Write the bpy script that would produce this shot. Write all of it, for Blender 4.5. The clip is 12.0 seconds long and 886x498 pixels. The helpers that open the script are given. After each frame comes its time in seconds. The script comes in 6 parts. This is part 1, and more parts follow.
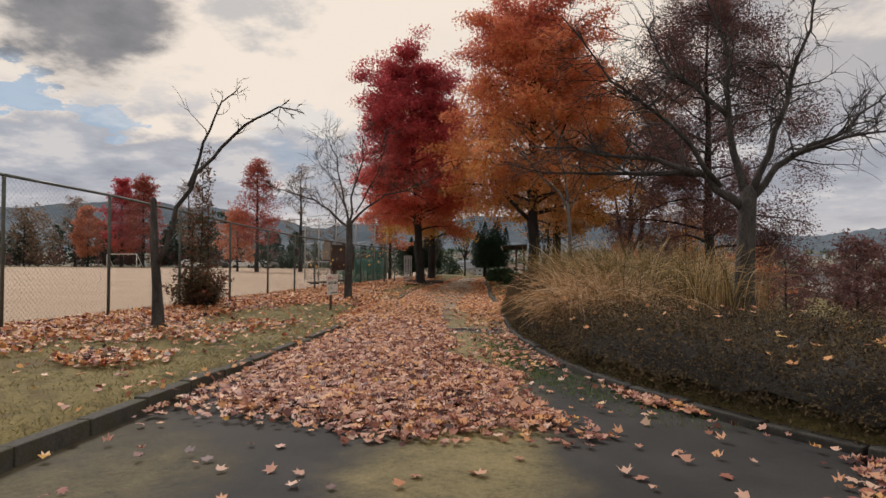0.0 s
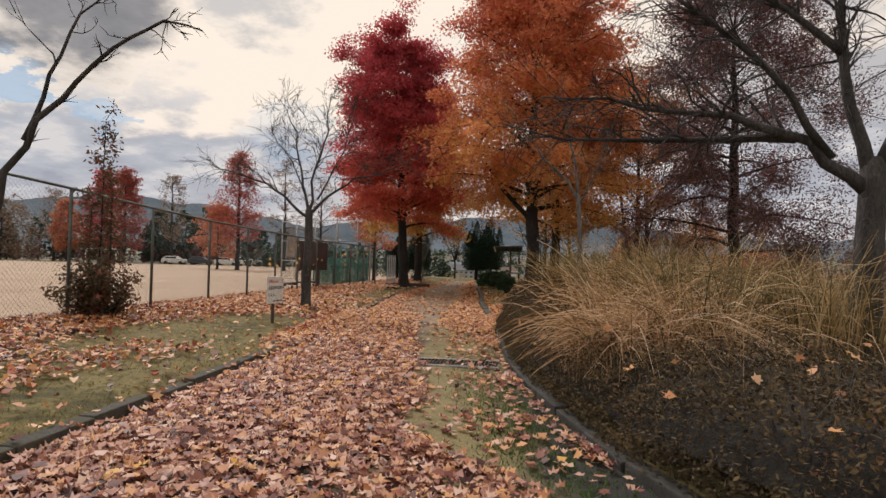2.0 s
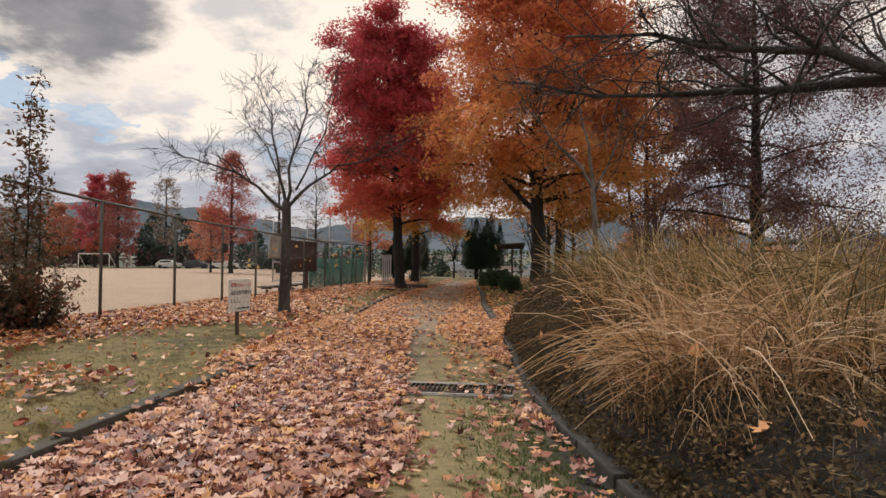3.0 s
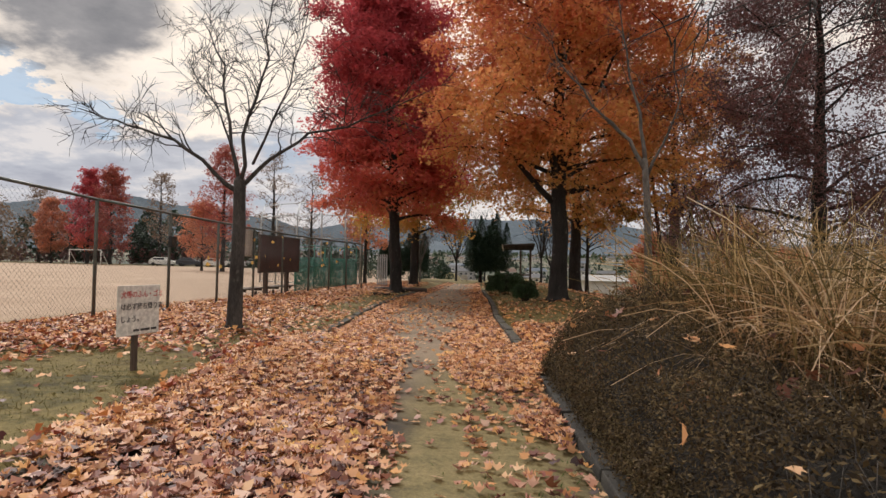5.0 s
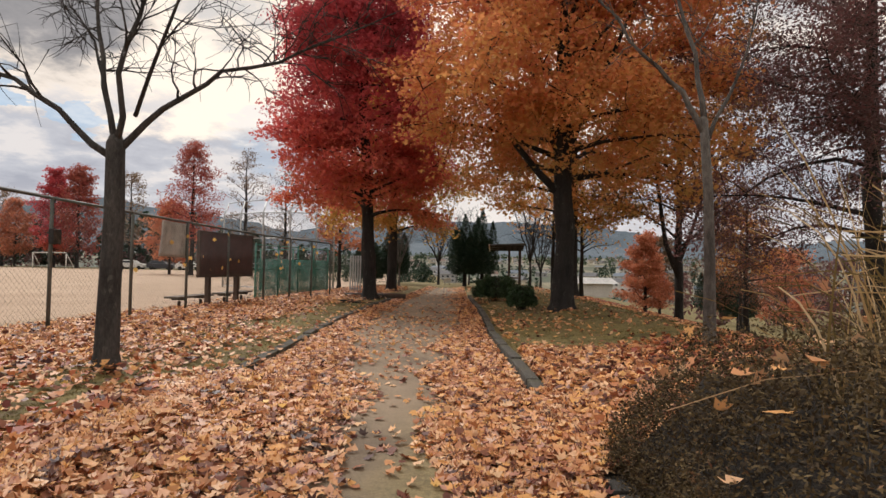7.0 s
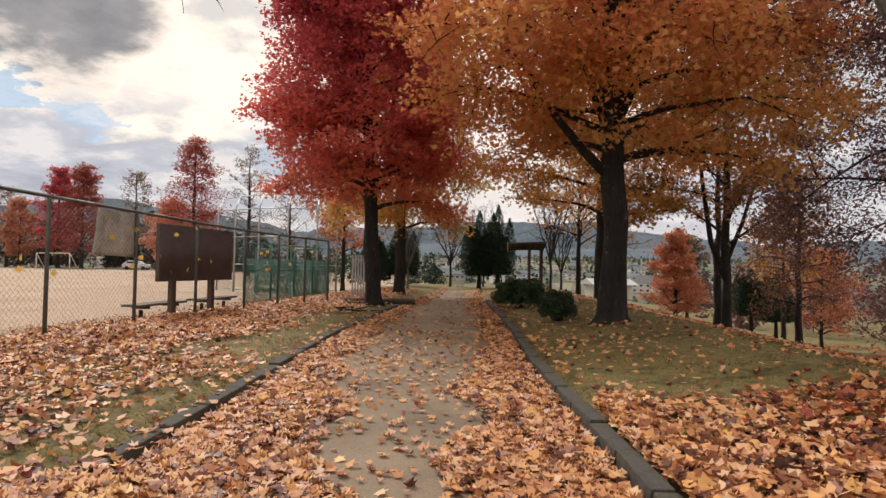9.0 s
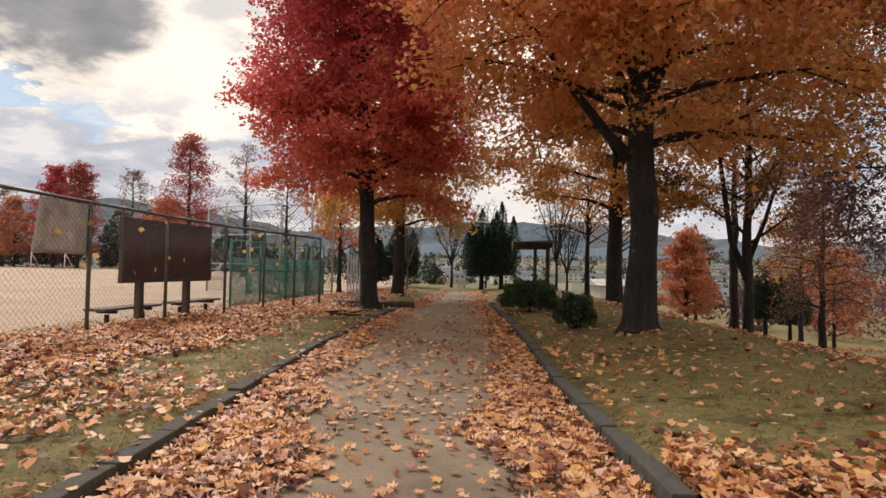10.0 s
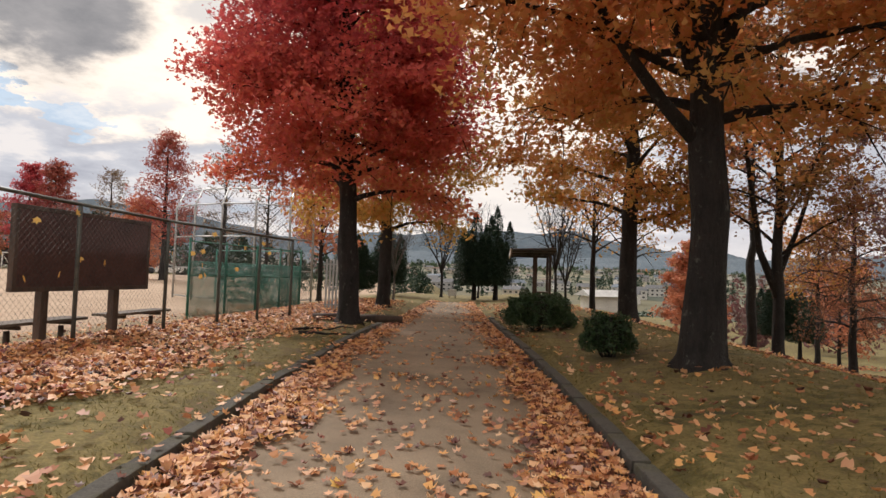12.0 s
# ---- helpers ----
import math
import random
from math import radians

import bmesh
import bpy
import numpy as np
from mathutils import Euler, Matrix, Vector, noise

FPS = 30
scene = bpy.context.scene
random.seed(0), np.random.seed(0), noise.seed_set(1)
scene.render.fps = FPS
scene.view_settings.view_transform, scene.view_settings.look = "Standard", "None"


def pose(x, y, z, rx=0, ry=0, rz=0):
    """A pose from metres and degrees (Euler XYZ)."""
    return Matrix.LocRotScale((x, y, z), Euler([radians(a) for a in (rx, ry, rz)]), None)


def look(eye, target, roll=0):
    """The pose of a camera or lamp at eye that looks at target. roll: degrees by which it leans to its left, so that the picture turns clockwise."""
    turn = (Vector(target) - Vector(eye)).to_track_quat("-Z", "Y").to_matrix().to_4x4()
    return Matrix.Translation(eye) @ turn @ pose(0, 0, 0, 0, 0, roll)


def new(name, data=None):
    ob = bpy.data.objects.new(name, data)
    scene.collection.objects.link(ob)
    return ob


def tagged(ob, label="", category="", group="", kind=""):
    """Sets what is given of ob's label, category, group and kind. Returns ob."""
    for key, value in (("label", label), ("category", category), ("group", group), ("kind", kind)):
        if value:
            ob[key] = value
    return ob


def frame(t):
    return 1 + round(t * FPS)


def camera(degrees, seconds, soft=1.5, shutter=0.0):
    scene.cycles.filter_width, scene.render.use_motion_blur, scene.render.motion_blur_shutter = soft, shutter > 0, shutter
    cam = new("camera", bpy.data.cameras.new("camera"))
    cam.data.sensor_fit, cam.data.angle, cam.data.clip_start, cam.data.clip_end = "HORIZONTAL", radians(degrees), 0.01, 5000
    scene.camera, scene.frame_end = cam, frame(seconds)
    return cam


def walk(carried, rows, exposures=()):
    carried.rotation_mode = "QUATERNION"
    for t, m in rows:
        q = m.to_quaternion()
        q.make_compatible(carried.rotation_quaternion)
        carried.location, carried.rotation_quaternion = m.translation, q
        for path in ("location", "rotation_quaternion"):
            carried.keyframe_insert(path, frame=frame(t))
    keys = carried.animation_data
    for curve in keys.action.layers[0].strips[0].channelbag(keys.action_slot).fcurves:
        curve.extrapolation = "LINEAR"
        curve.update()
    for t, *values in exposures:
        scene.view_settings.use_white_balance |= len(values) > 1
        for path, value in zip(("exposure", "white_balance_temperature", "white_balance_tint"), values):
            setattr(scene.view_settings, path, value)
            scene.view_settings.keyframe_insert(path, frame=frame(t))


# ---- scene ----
cam = camera(72.0, 12.0)
PATH = [
    (0, (1.703, 1.295, 1.089), (1.419, 3.274, 1.132), 0.2),
    (0.5, (1.643, 2.075, 1.103), (1.365, 4.055, 1.147), 0.6),
    (1, (1.596, 2.831, 1.11), (1.316, 4.81, 1.155), 0.8),
    (1.5, (1.544, 3.595, 1.112), (1.279, 5.577, 1.155), 0.6),
    (2, (1.494, 4.317, 1.092), (1.236, 6.3, 1.14), 1.3),
    (2.5, (1.421, 5.106, 1.06), (1.169, 7.09, 1.112), 0.7),
    (3, (1.313, 5.918, 1.051), (1.059, 7.901, 1.099), 0.4),
    (3.2, (1.283, 6.234, 1.055), (1.027, 8.216, 1.108), 0.5),
    (4.8, (0.914, 8.474, 1.059), (0.653, 10.456, 1.115), 0.9),
    (5, (0.884, 8.733, 1.059), (0.628, 10.716, 1.111), 1.2),
    (5.5, (0.798, 9.384, 1.058), (0.583, 11.372, 1.116), 1.1),
    (5.8, (0.745, 9.786, 1.053), (0.54, 11.774, 1.114), 1.0),
    (6, (0.73, 10.077, 1.052), (0.533, 12.067, 1.109), 0.9),
    (6.5, (0.67, 10.777, 1.035), (0.472, 12.766, 1.095), 1.0),
    (6.7, (0.629, 11.042, 1.04), (0.434, 13.032, 1.101), 1.0),
    (8.3, (0.29, 13.071, 1.089), (0.073, 15.058, 1.15), 1.2),
    (8.5, (0.247, 13.314, 1.081), (0.028, 15.301, 1.142), 1.1),
    (9, (0.159, 13.981, 1.071), (-0.068, 15.967, 1.133), 1.0),
    (9.5, (0.074, 14.617, 1.066), (-0.155, 16.603, 1.127), 1.1),
    (10, (-0.033, 15.242, 1.073), (-0.26, 17.228, 1.135), 1.1),
    (10.5, (-0.138, 15.868, 1.091), (-0.362, 17.854, 1.152), 1.2),
    (11, (-0.228, 16.409, 1.103), (-0.452, 18.396, 1.161), 1.1),
    (11.5, (-0.311, 16.953, 1.114), (-0.519, 18.942, 1.168), 1.2),
    (12, (-0.434, 17.416, 1.101), (-0.618, 19.405, 1.189), 2.0),
]
walk(cam, [(t, look(eye, target, roll)) for t, eye, target, roll in PATH], exposures=[(0, -0.15, 6100, 11), (2.5, 0.05, 6100, 11), (5.5, 0.15, 6150, 11), (8.5, 0.27, 6200, 11), (10.5, 0.32, 6200, 11), (12, 0.36, 6200, 11)])

# ---- world and light ----
def node(nt, kind, **sets):
    n = nt.nodes.new(kind)
    for k, v in sets.items():
        if k in n.inputs:
            n.inputs[k].default_value = v
        else:
            setattr(n, k, v)
    return n


def ramp(nt, stops, interp="LINEAR"):
    n = nt.nodes.new("ShaderNodeValToRGB")
    n.color_ramp.interpolation = interp
    while len(n.color_ramp.elements) < len(stops):
        n.color_ramp.elements.new(0.5)
    for e, (p, c) in zip(n.color_ramp.elements, stops):
        e.position = p
        e.color = (*c, 1) if len(c) == 3 else c
    return n


def math_node(nt, op, a, b=None, clamp=False):
    n = nt.nodes.new("ShaderNodeMath")
    n.operation, n.use_clamp = op, clamp
    for i, v in enumerate((a, b)):
        if v is None:
            continue
        if isinstance(v, (int, float)):
            n.inputs[i].default_value = v
        else:
            nt.links.new(v, n.inputs[i])
    return n.outputs[0]


def mix_color(nt, fac, a, b, blend="MIX"):
    n = nt.nodes.new("ShaderNodeMix")
    n.data_type, n.blend_type = "RGBA", blend
    for sock, v in ((n.inputs[0], fac), (n.inputs[6], a), (n.inputs[7], b)):
        if isinstance(v, (int, float)):
            sock.default_value = v
        elif isinstance(v, tuple):
            sock.default_value = (*v, 1) if len(v) == 3 else v
        else:
            nt.links.new(v, sock)
    return n.outputs[2]


SUN_AZ, SUN_EL = radians(-38), radians(42)      # ahead and to the left, behind thin cloud
world = bpy.data.worlds.new("world")
scene.world = world
world.use_nodes = True
wt = world.node_tree
wt.nodes.clear()
sky = node(wt, "ShaderNodeTexSky", sky_type="NISHITA", sun_disc=False, sun_elevation=SUN_EL, sun_rotation=-SUN_AZ)
sky_low = mix_color(wt, 1.0, sky.outputs[0], (0.10, 0.10, 0.10), "MULTIPLY")
tc = node(wt, "ShaderNodeTexCoord")
sep = node(wt, "ShaderNodeSeparateXYZ")
wt.links.new(tc.outputs["Generated"], sep.inputs[0])
high = math_node(wt, "ADD", math_node(wt, "MAXIMUM", sep.outputs[2], 0.0), 0.22)
flat = node(wt, "ShaderNodeCombineXYZ")
wt.links.new(math_node(wt, "DIVIDE", sep.outputs[0], high), flat.inputs[0])
wt.links.new(math_node(wt, "DIVIDE", sep.outputs[1], high), flat.inputs[1])


def cloud_noise(scale, detail, rough, shift):
    m = node(wt, "ShaderNodeMapping")
    m.inputs["Location"].default_value = shift
    wt.links.new(flat.outputs[0], m.inputs[0])
    n = node(wt, "ShaderNodeTexNoise", Scale=scale, Detail=detail, Roughness=rough)
    wt.links.new(m.outputs[0], n.inputs["Vector"])
    return n.outputs["Fac"]


def bank(direction, inner, outer, wobble):
    """A cloud bank or a gap round one direction of the sky, with a ragged rim."""
    d = node(wt, "ShaderNodeVectorMath", operation="DOT_PRODUCT")
    wt.links.new(tc.outputs["Generated"], d.inputs[0])
    d.inputs[1].default_value = Vector(direction).normalized()
    v = math_node(wt, "ADD", d.outputs["Value"], math_node(wt, "MULTIPLY", math_node(wt, "SUBTRACT", puffs, 0.5), wobble))
    m = node(wt, "ShaderNodeMapRange", interpolation_type="SMOOTHSTEP")
    m.inputs[1].default_value, m.inputs[2].default_value = math.cos(radians(outer)), math.cos(radians(inner))
    wt.links.new(v, m.inputs[0])
    return m.outputs[0]


puffs = cloud_noise(2.3, 9, 0.60, (3.1, 0.4, 0))
broad = cloud_noise(0.85, 4, 0.5, (7.7, 2.2, 0))
mixed = math_node(wt, "ADD", math_node(wt, "MULTIPLY", broad, 0.5), math_node(wt, "MULTIPLY", puffs, 0.5))
grey = ramp(wt, [(0.40, (0.82, 0.70, 0.57)), (0.50, (0.76, 0.67, 0.57)), (0.56, (0.50, 0.46, 0.43)), (0.66, (0.30, 0.295, 0.31))])
wt.links.new(mixed, grey.inputs[0])
clouds = grey.outputs[0]
clouds = mix_color(wt, bank((-0.30, 0.90, 0.42), 10, 30, 0.10), clouds, (0.86, 0.73, 0.59))
low = node(wt, "ShaderNodeMapRange", interpolation_type="SMOOTHSTEP")
wt.links.new(math_node(wt, "ADD", sep.outputs[2], math_node(wt, "MULTIPLY", math_node(wt, "SUBTRACT", puffs, 0.5), 0.40)), low.inputs[0])
low.inputs[1].default_value, low.inputs[2].default_value = 0.245, 0.185
rim = ramp(wt, [(0.40, (0.58, 0.54, 0.51)), (0.48, (0.39, 0.395, 0.42)), (0.62, (0.27, 0.28, 0.32))])
wt.links.new(puffs, rim.inputs[0])
clouds = mix_color(wt, math_node(wt, "MULTIPLY", low.outputs[0], 0.9), clouds, rim.outputs[0])
open_sky = bank((-0.08, 0.985, 0.13), 5.0, 15.0, 0.06)
clouds = mix_color(wt, math_node(wt, "MULTIPLY", open_sky, 0.75), clouds, (0.72, 0.64, 0.55))
hazy = node(wt, "ShaderNodeMapRange", interpolation_type="SMOOTHSTEP")
wt.links.new(sep.outputs[2], hazy.inputs[0])
hazy.inputs[1].default_value, hazy.inputs[2].default_value = 0.13, 0.03
clouds = mix_color(wt, math_node(wt, "MULTIPLY", hazy.outputs[0], 0.6), clouds, (0.64, 0.58, 0.53))
gap = bank((-0.655, 0.72, 0.238), 0.1, 1.5, 0.014)
gap2 = bank((-0.60, 0.775, 0.218), 0.1, 1.5, 0.014)
gap3 = bank((-0.36, 0.90, 0.16), 0.1, 3.0, 0.030)
gaps = math_node(wt, "MAXIMUM", gap, math_node(wt, "MAXIMUM", math_node(wt, "MULTIPLY", gap2, 0.8), math_node(wt, "MULTIPLY", gap3, 0.3)))
clouds = mix_color(wt, math_node(wt, "MULTIPLY", gaps, 0.65), clouds, mix_color(wt, 0.5, sky_low, (0.20, 0.42, 0.60)))
dark = ramp(wt, [(0.35, (0.36, 0.33, 0.31)), (0.6, (0.19, 0.182, 0.18))])
wt.links.new(puffs, dark.inputs[0])
clouds = mix_color(wt, bank((-0.59, 0.74, 0.355), 4.0, 8.0, 0.035), clouds, dark.outputs[0])
sky_mix = mix_color(wt, math_node(wt, "MULTIPLY", bank((-0.42, 0.83, 0.42), 2.0, 6.0, 0.04), 0.7), clouds, (0.42, 0.41, 0.40))
sky_mix = mix_color(wt, math_node(wt, "MULTIPLY", bank((0.38, 0.874, 0.304), 3.0, 13.0, 0.12), 0.75), sky_mix, (0.36, 0.35, 0.36))
bg = node(wt, "ShaderNodeBackground", Strength=1.2)
wt.links.new(sky_mix, bg.inputs[0])
wt.links.new(bg.outputs[0], node(wt, "ShaderNodeOutputWorld").inputs[0])

sun_data = bpy.data.lights.new("sun", "SUN")
sun_data.energy, sun_data.angle, sun_data.color = 2.1, radians(12), (1.0, 0.92, 0.83)
sun = new("sun", sun_data)
sun.matrix_world = look((0, 0, 30), Vector((0, 0, 30)) - Vector((math.sin(SUN_AZ) * math.cos(SUN_EL), math.cos(SUN_AZ) * math.cos(SUN_EL), math.sin(SUN_EL))))


# ---- materials ----
def material(name):
    m = bpy.data.materials.new(name)
    m.use_nodes = True
    nt = m.node_tree
    b = nt.nodes["Principled BSDF"]
    return m, nt, b


def noise_of(nt, scale, detail=4, rough=0.55, stretch=(1, 1, 1), shift=(0, 0, 0)):
    c = node(nt, "ShaderNodeTexCoord")
    mp = node(nt, "ShaderNodeMapping")
    mp.inputs["Scale"].default_value = stretch
    mp.inputs["Location"].default_value = shift
    nt.links.new(c.outputs["Object"], mp.inputs[0])
    n = node(nt, "ShaderNodeTexNoise", Scale=scale, Detail=detail, Roughness=rough)
    nt.links.new(mp.outputs[0], n.inputs["Vector"])
    return n.outputs["Fac"]


def bump(nt, b, height, strength, distance):
    n = node(nt, "ShaderNodeBump", Strength=strength, Distance=distance)
    nt.links.new(height, n.inputs["Height"])
    nt.links.new(n.outputs[0], b.inputs["Normal"])


def surface(name, c1, c2, scale=3.0, fine=40.0, rough=0.85, rel=0.4, dist=0.01, metal=0.0, stretch=(1, 1, 1), c3=None):
    """Two colours at a broad scale, darkened and lightened by fine grain, with relief."""
    m, nt, b = material(name)
    a = noise_of(nt, scale, 5, 0.6, stretch)
    g = noise_of(nt, fine, 4, 0.65, stretch)
    r = ramp(nt, [(0.35, c1), (0.65, c2)] if c3 is None else [(0.3, c1), (0.5, c2), (0.7, c3)])
    nt.links.new(a, r.inputs[0])
    gr = ramp(nt, [(0.25, (0.55, 0.55, 0.55)), (0.75, (1.25, 1.25, 1.25))])
    nt.links.new(g, gr.inputs[0])
    nt.links.new(mix_color(nt, 1.0, r.outputs[0], gr.outputs[0], "MULTIPLY"), b.inputs["Base Color"])
    b.inputs["Roughness"].default_value = rough
    b.inputs["Metallic"].default_value = metal
    bump(nt, b, g, rel, dist)
    return m


def leaf_material(name, stops, through_light=0.35, patch=0.6, rough=0.55, grade=None, own=0.55, sway=0.95):
    """Leaves: a colour each by its island, swayed by patches through the crown; thin, so that light comes through.
    grade: (low z, high z, share) turns the colour along the height of the tree."""
    m, nt, b = material(name)
    geo = node(nt, "ShaderNodeNewGeometry")
    n = noise_of(nt, patch, 3, 0.5)
    v = math_node(nt, "ADD", math_node(nt, "MULTIPLY", geo.outputs["Random Per Island"], own), math_node(nt, "MULTIPLY", math_node(nt, "SUBTRACT", n, 0.5 - (0.5 - own / 2) / sway), sway))
    if grade:
        c = node(nt, "ShaderNodeTexCoord")
        s = node(nt, "ShaderNodeSeparateXYZ")
        nt.links.new(c.outputs["Object"], s.inputs[0])
        g = node(nt, "ShaderNodeMapRange")
        g.inputs[1].default_value, g.inputs[2].default_value = grade[0], grade[1]
        nt.links.new(s.outputs[2], g.inputs[0])
        v = math_node(nt, "ADD", math_node(nt, "MULTIPLY", v, 1 - grade[2]), math_node(nt, "MULTIPLY", g.outputs[0], grade[2]))
    r = ramp(nt, stops)
    nt.links.new(v, r.inputs[0])
    nt.links.new(r.outputs[0], b.inputs["Base Color"])
    b.inputs["Roughness"].default_value = rough
    b.inputs["Specular IOR Level"].default_value = 0.25
    if through_light:
        t = node(nt, "ShaderNodeBsdfTranslucent")
        nt.links.new(r.outputs[0], t.inputs[0])
        mx = node(nt, "ShaderNodeMixShader")
        mx.inputs[0].default_value = through_light
        nt.links.new(b.outputs[0], mx.inputs[1])
        nt.links.new(t.outputs[0], mx.inputs[2])
        nt.links.new(mx.outputs[0], nt.nodes["Material Output"].inputs[0])
    return m


def bark(name, c1, c2, scale=6, rel=0.9, lichen=0.0):
    m, nt, b = material(name)
    a = noise_of(nt, scale, 6, 0.65, (1, 1, 0.25))
    g = noise_of(nt, scale * 6, 5, 0.7, (1, 1, 0.35))
    p = noise_of(nt, 1.7, 3)
    r = ramp(nt, [(0.35, c1), (0.62, c2)])
    nt.links.new(math_node(nt, "ADD", math_node(nt, "MULTIPLY", a, 0.6), math_node(nt, "MULTIPLY", p, 0.4)), r.inputs[0])
    gr = ramp(nt, [(0.3, (0.5, 0.5, 0.5)), (0.7, (1.3, 1.3, 1.3))])
    nt.links.new(g, gr.inputs[0])
    col = mix_color(nt, 1.0, r.outputs[0], gr.outputs[0], "MULTIPLY")
    if lichen:
        spots = ramp(nt, [(0.60, (0, 0, 0)), (0.68, (1, 1, 1))])
        nt.links.new(noise_of(nt, 9, 5, 0.7, (1, 1, 0.7), (4, 2, 7)), spots.inputs[0])
        fac = node(nt, "ShaderNodeRGBToBW")
        nt.links.new(spots.outputs[0], fac.inputs[0])
        col = mix_color(nt, math_node(nt, "MULTIPLY", fac.outputs[0], lichen), col, (0.17, 0.165, 0.14))
    nt.links.new(col, b.inputs["Base Color"])
    b.inputs["Roughness"].default_value = 0.9
    bump(nt, b, math_node(nt, "ADD", a, g), rel, 0.03)
    return m


M = {}
M["bark_dark"] = bark("bark_dark", (0.006, 0.005, 0.0045), (0.034, 0.029, 0.026), 8, 1.0, 0.55)
M["bark_grey"] = bark("bark_grey", (0.017, 0.015, 0.014), (0.10, 0.090, 0.083), 9, 1.0, 0.5)
M["leaf_bronze"] = leaf_material("leaf_bronze", [(0.0, (0.20, 0.15, 0.06)), (0.4, (0.34, 0.19, 0.07)), (0.75, (0.32, 0.13, 0.07)), (1.0, (0.20, 0.08, 0.06))], 0.45)
M["bark_pale"] = bark("bark_pale", (0.045, 0.040, 0.036), (0.18, 0.162, 0.145), 5)
M["leaf_red"] = leaf_material("leaf_red", [(0.0, (0.58, 0.31, 0.11)), (0.2, (0.66, 0.235, 0.115)), (0.42, (0.67, 0.155, 0.12)), (0.72, (0.55, 0.095, 0.105)), (1.0, (0.38, 0.062, 0.085))], 0.56, 0.6, 0.5, (2.2, 7.5, 0.6))
M["leaf_orange"] = leaf_material("leaf_orange", [(0.0, (0.50, 0.375, 0.12)), (0.22, (0.66, 0.385, 0.125)), (0.48, (0.70, 0.305, 0.12)), (0.7, (0.61, 0.185, 0.105)), (1.0, (0.48, 0.09, 0.09))], 0.56, 0.5, 0.5, (2.0, 9.5, 0.42))
M["leaf_amber"] = leaf_material("leaf_amber", [(0.0, (0.30, 0.24, 0.07)), (0.4, (0.54, 0.31, 0.08)), (0.75, (0.63, 0.26, 0.08)), (1.0, (0.52, 0.15, 0.06))], 0.45)
M["leaf_gold"] = leaf_material("leaf_gold", [(0.0, (0.34, 0.29, 0.08)), (0.4, (0.56, 0.36, 0.09)), (0.8, (0.64, 0.31, 0.09)), (1.0, (0.58, 0.20, 0.08))], 0.5)
M["leaf_brown"] = leaf_material("leaf_brown", [(0.0, (0.20, 0.12, 0.06)), (0.5, (0.25, 0.115, 0.065)), (1.0, (0.15, 0.07, 0.05))], 0.4)
M["leaf_plum"] = leaf_material("leaf_plum", [(0.0, (0.17, 0.115, 0.09)), (0.4, (0.15, 0.09, 0.085)), (0.75, (0.21, 0.09, 0.088)), (1.0, (0.11, 0.065, 0.075))], 0.45)
M["leaf_rust"] = leaf_material("leaf_rust", [(0.0, (0.46, 0.17, 0.09)), (0.5, (0.40, 0.11, 0.085)), (1.0, (0.28, 0.065, 0.07))], 0.4)
M["leaf_far_orange"] = leaf_material("leaf_far_orange", [(0.0, (0.60, 0.31, 0.17)), (0.5, (0.60, 0.24, 0.13)), (1.0, (0.46, 0.17, 0.10))], 0.3)
M["leaf_dry"] = leaf_material("leaf_dry", [(0.0, (0.20, 0.15, 0.10)), (0.5, (0.24, 0.16, 0.10)), (1.0, (0.16, 0.10, 0.08))], 0.3)
M["leaf_conifer"] = leaf_material("leaf_conifer", [(0.0, (0.018, 0.040, 0.028)), (0.6, (0.030, 0.058, 0.034)), (1.0, (0.05, 0.075, 0.04))], 0.15)
M["leaf_bush"] = leaf_material("leaf_bush", [(0.0, (0.028, 0.055, 0.024)), (0.6, (0.055, 0.095, 0.04)), (1.0, (0.11, 0.14, 0.06))], 0.2, 2.0, 0.4)
M["leaf_hedge"] = leaf_material("leaf_hedge", [(0.0, (0.022, 0.016, 0.011)), (0.35, (0.066, 0.047, 0.028)), (0.65, (0.125, 0.090, 0.045)), (0.86, (0.20, 0.145, 0.068)), (1.0, (0.26, 0.12, 0.07))], 0.2, 1.6, 0.9, None, 0.75, 0.7)
M["leaf_shrub"] = leaf_material("leaf_shrub", [(0.0, (0.06, 0.07, 0.03)), (0.5, (0.13, 0.09, 0.05)), (1.0, (0.28, 0.07, 0.05))], 0.3, 1.5)
M["fallen"] = leaf_material("fallen", [(0.0, (0.055, 0.030, 0.026)), (0.14, (0.17, 0.065, 0.045)), (0.28, (0.45, 0.18, 0.08)), (0.42, (0.70, 0.36, 0.165)), (0.55, (0.79, 0.43, 0.155)), (0.66, (0.54, 0.24, 0.13)), (0.8, (0.81, 0.54, 0.32)), (0.92, (0.69, 0.34, 0.16)), (1.0, (0.87, 0.56, 0.17))], 0.2, 1.3, 0.5, None, 0.9, 0.5)
M["fallen_red"] = leaf_material("fallen_red", [(0.0, (0.05, 0.020, 0.020)), (0.25, (0.16, 0.04, 0.03)), (0.5, (0.36, 0.085, 0.045)), (0.75, (0.52, 0.17, 0.06)), (1.0, (0.66, 0.30, 0.10))], 0.2, 1.3, 0.5, None, 0.9, 0.5)
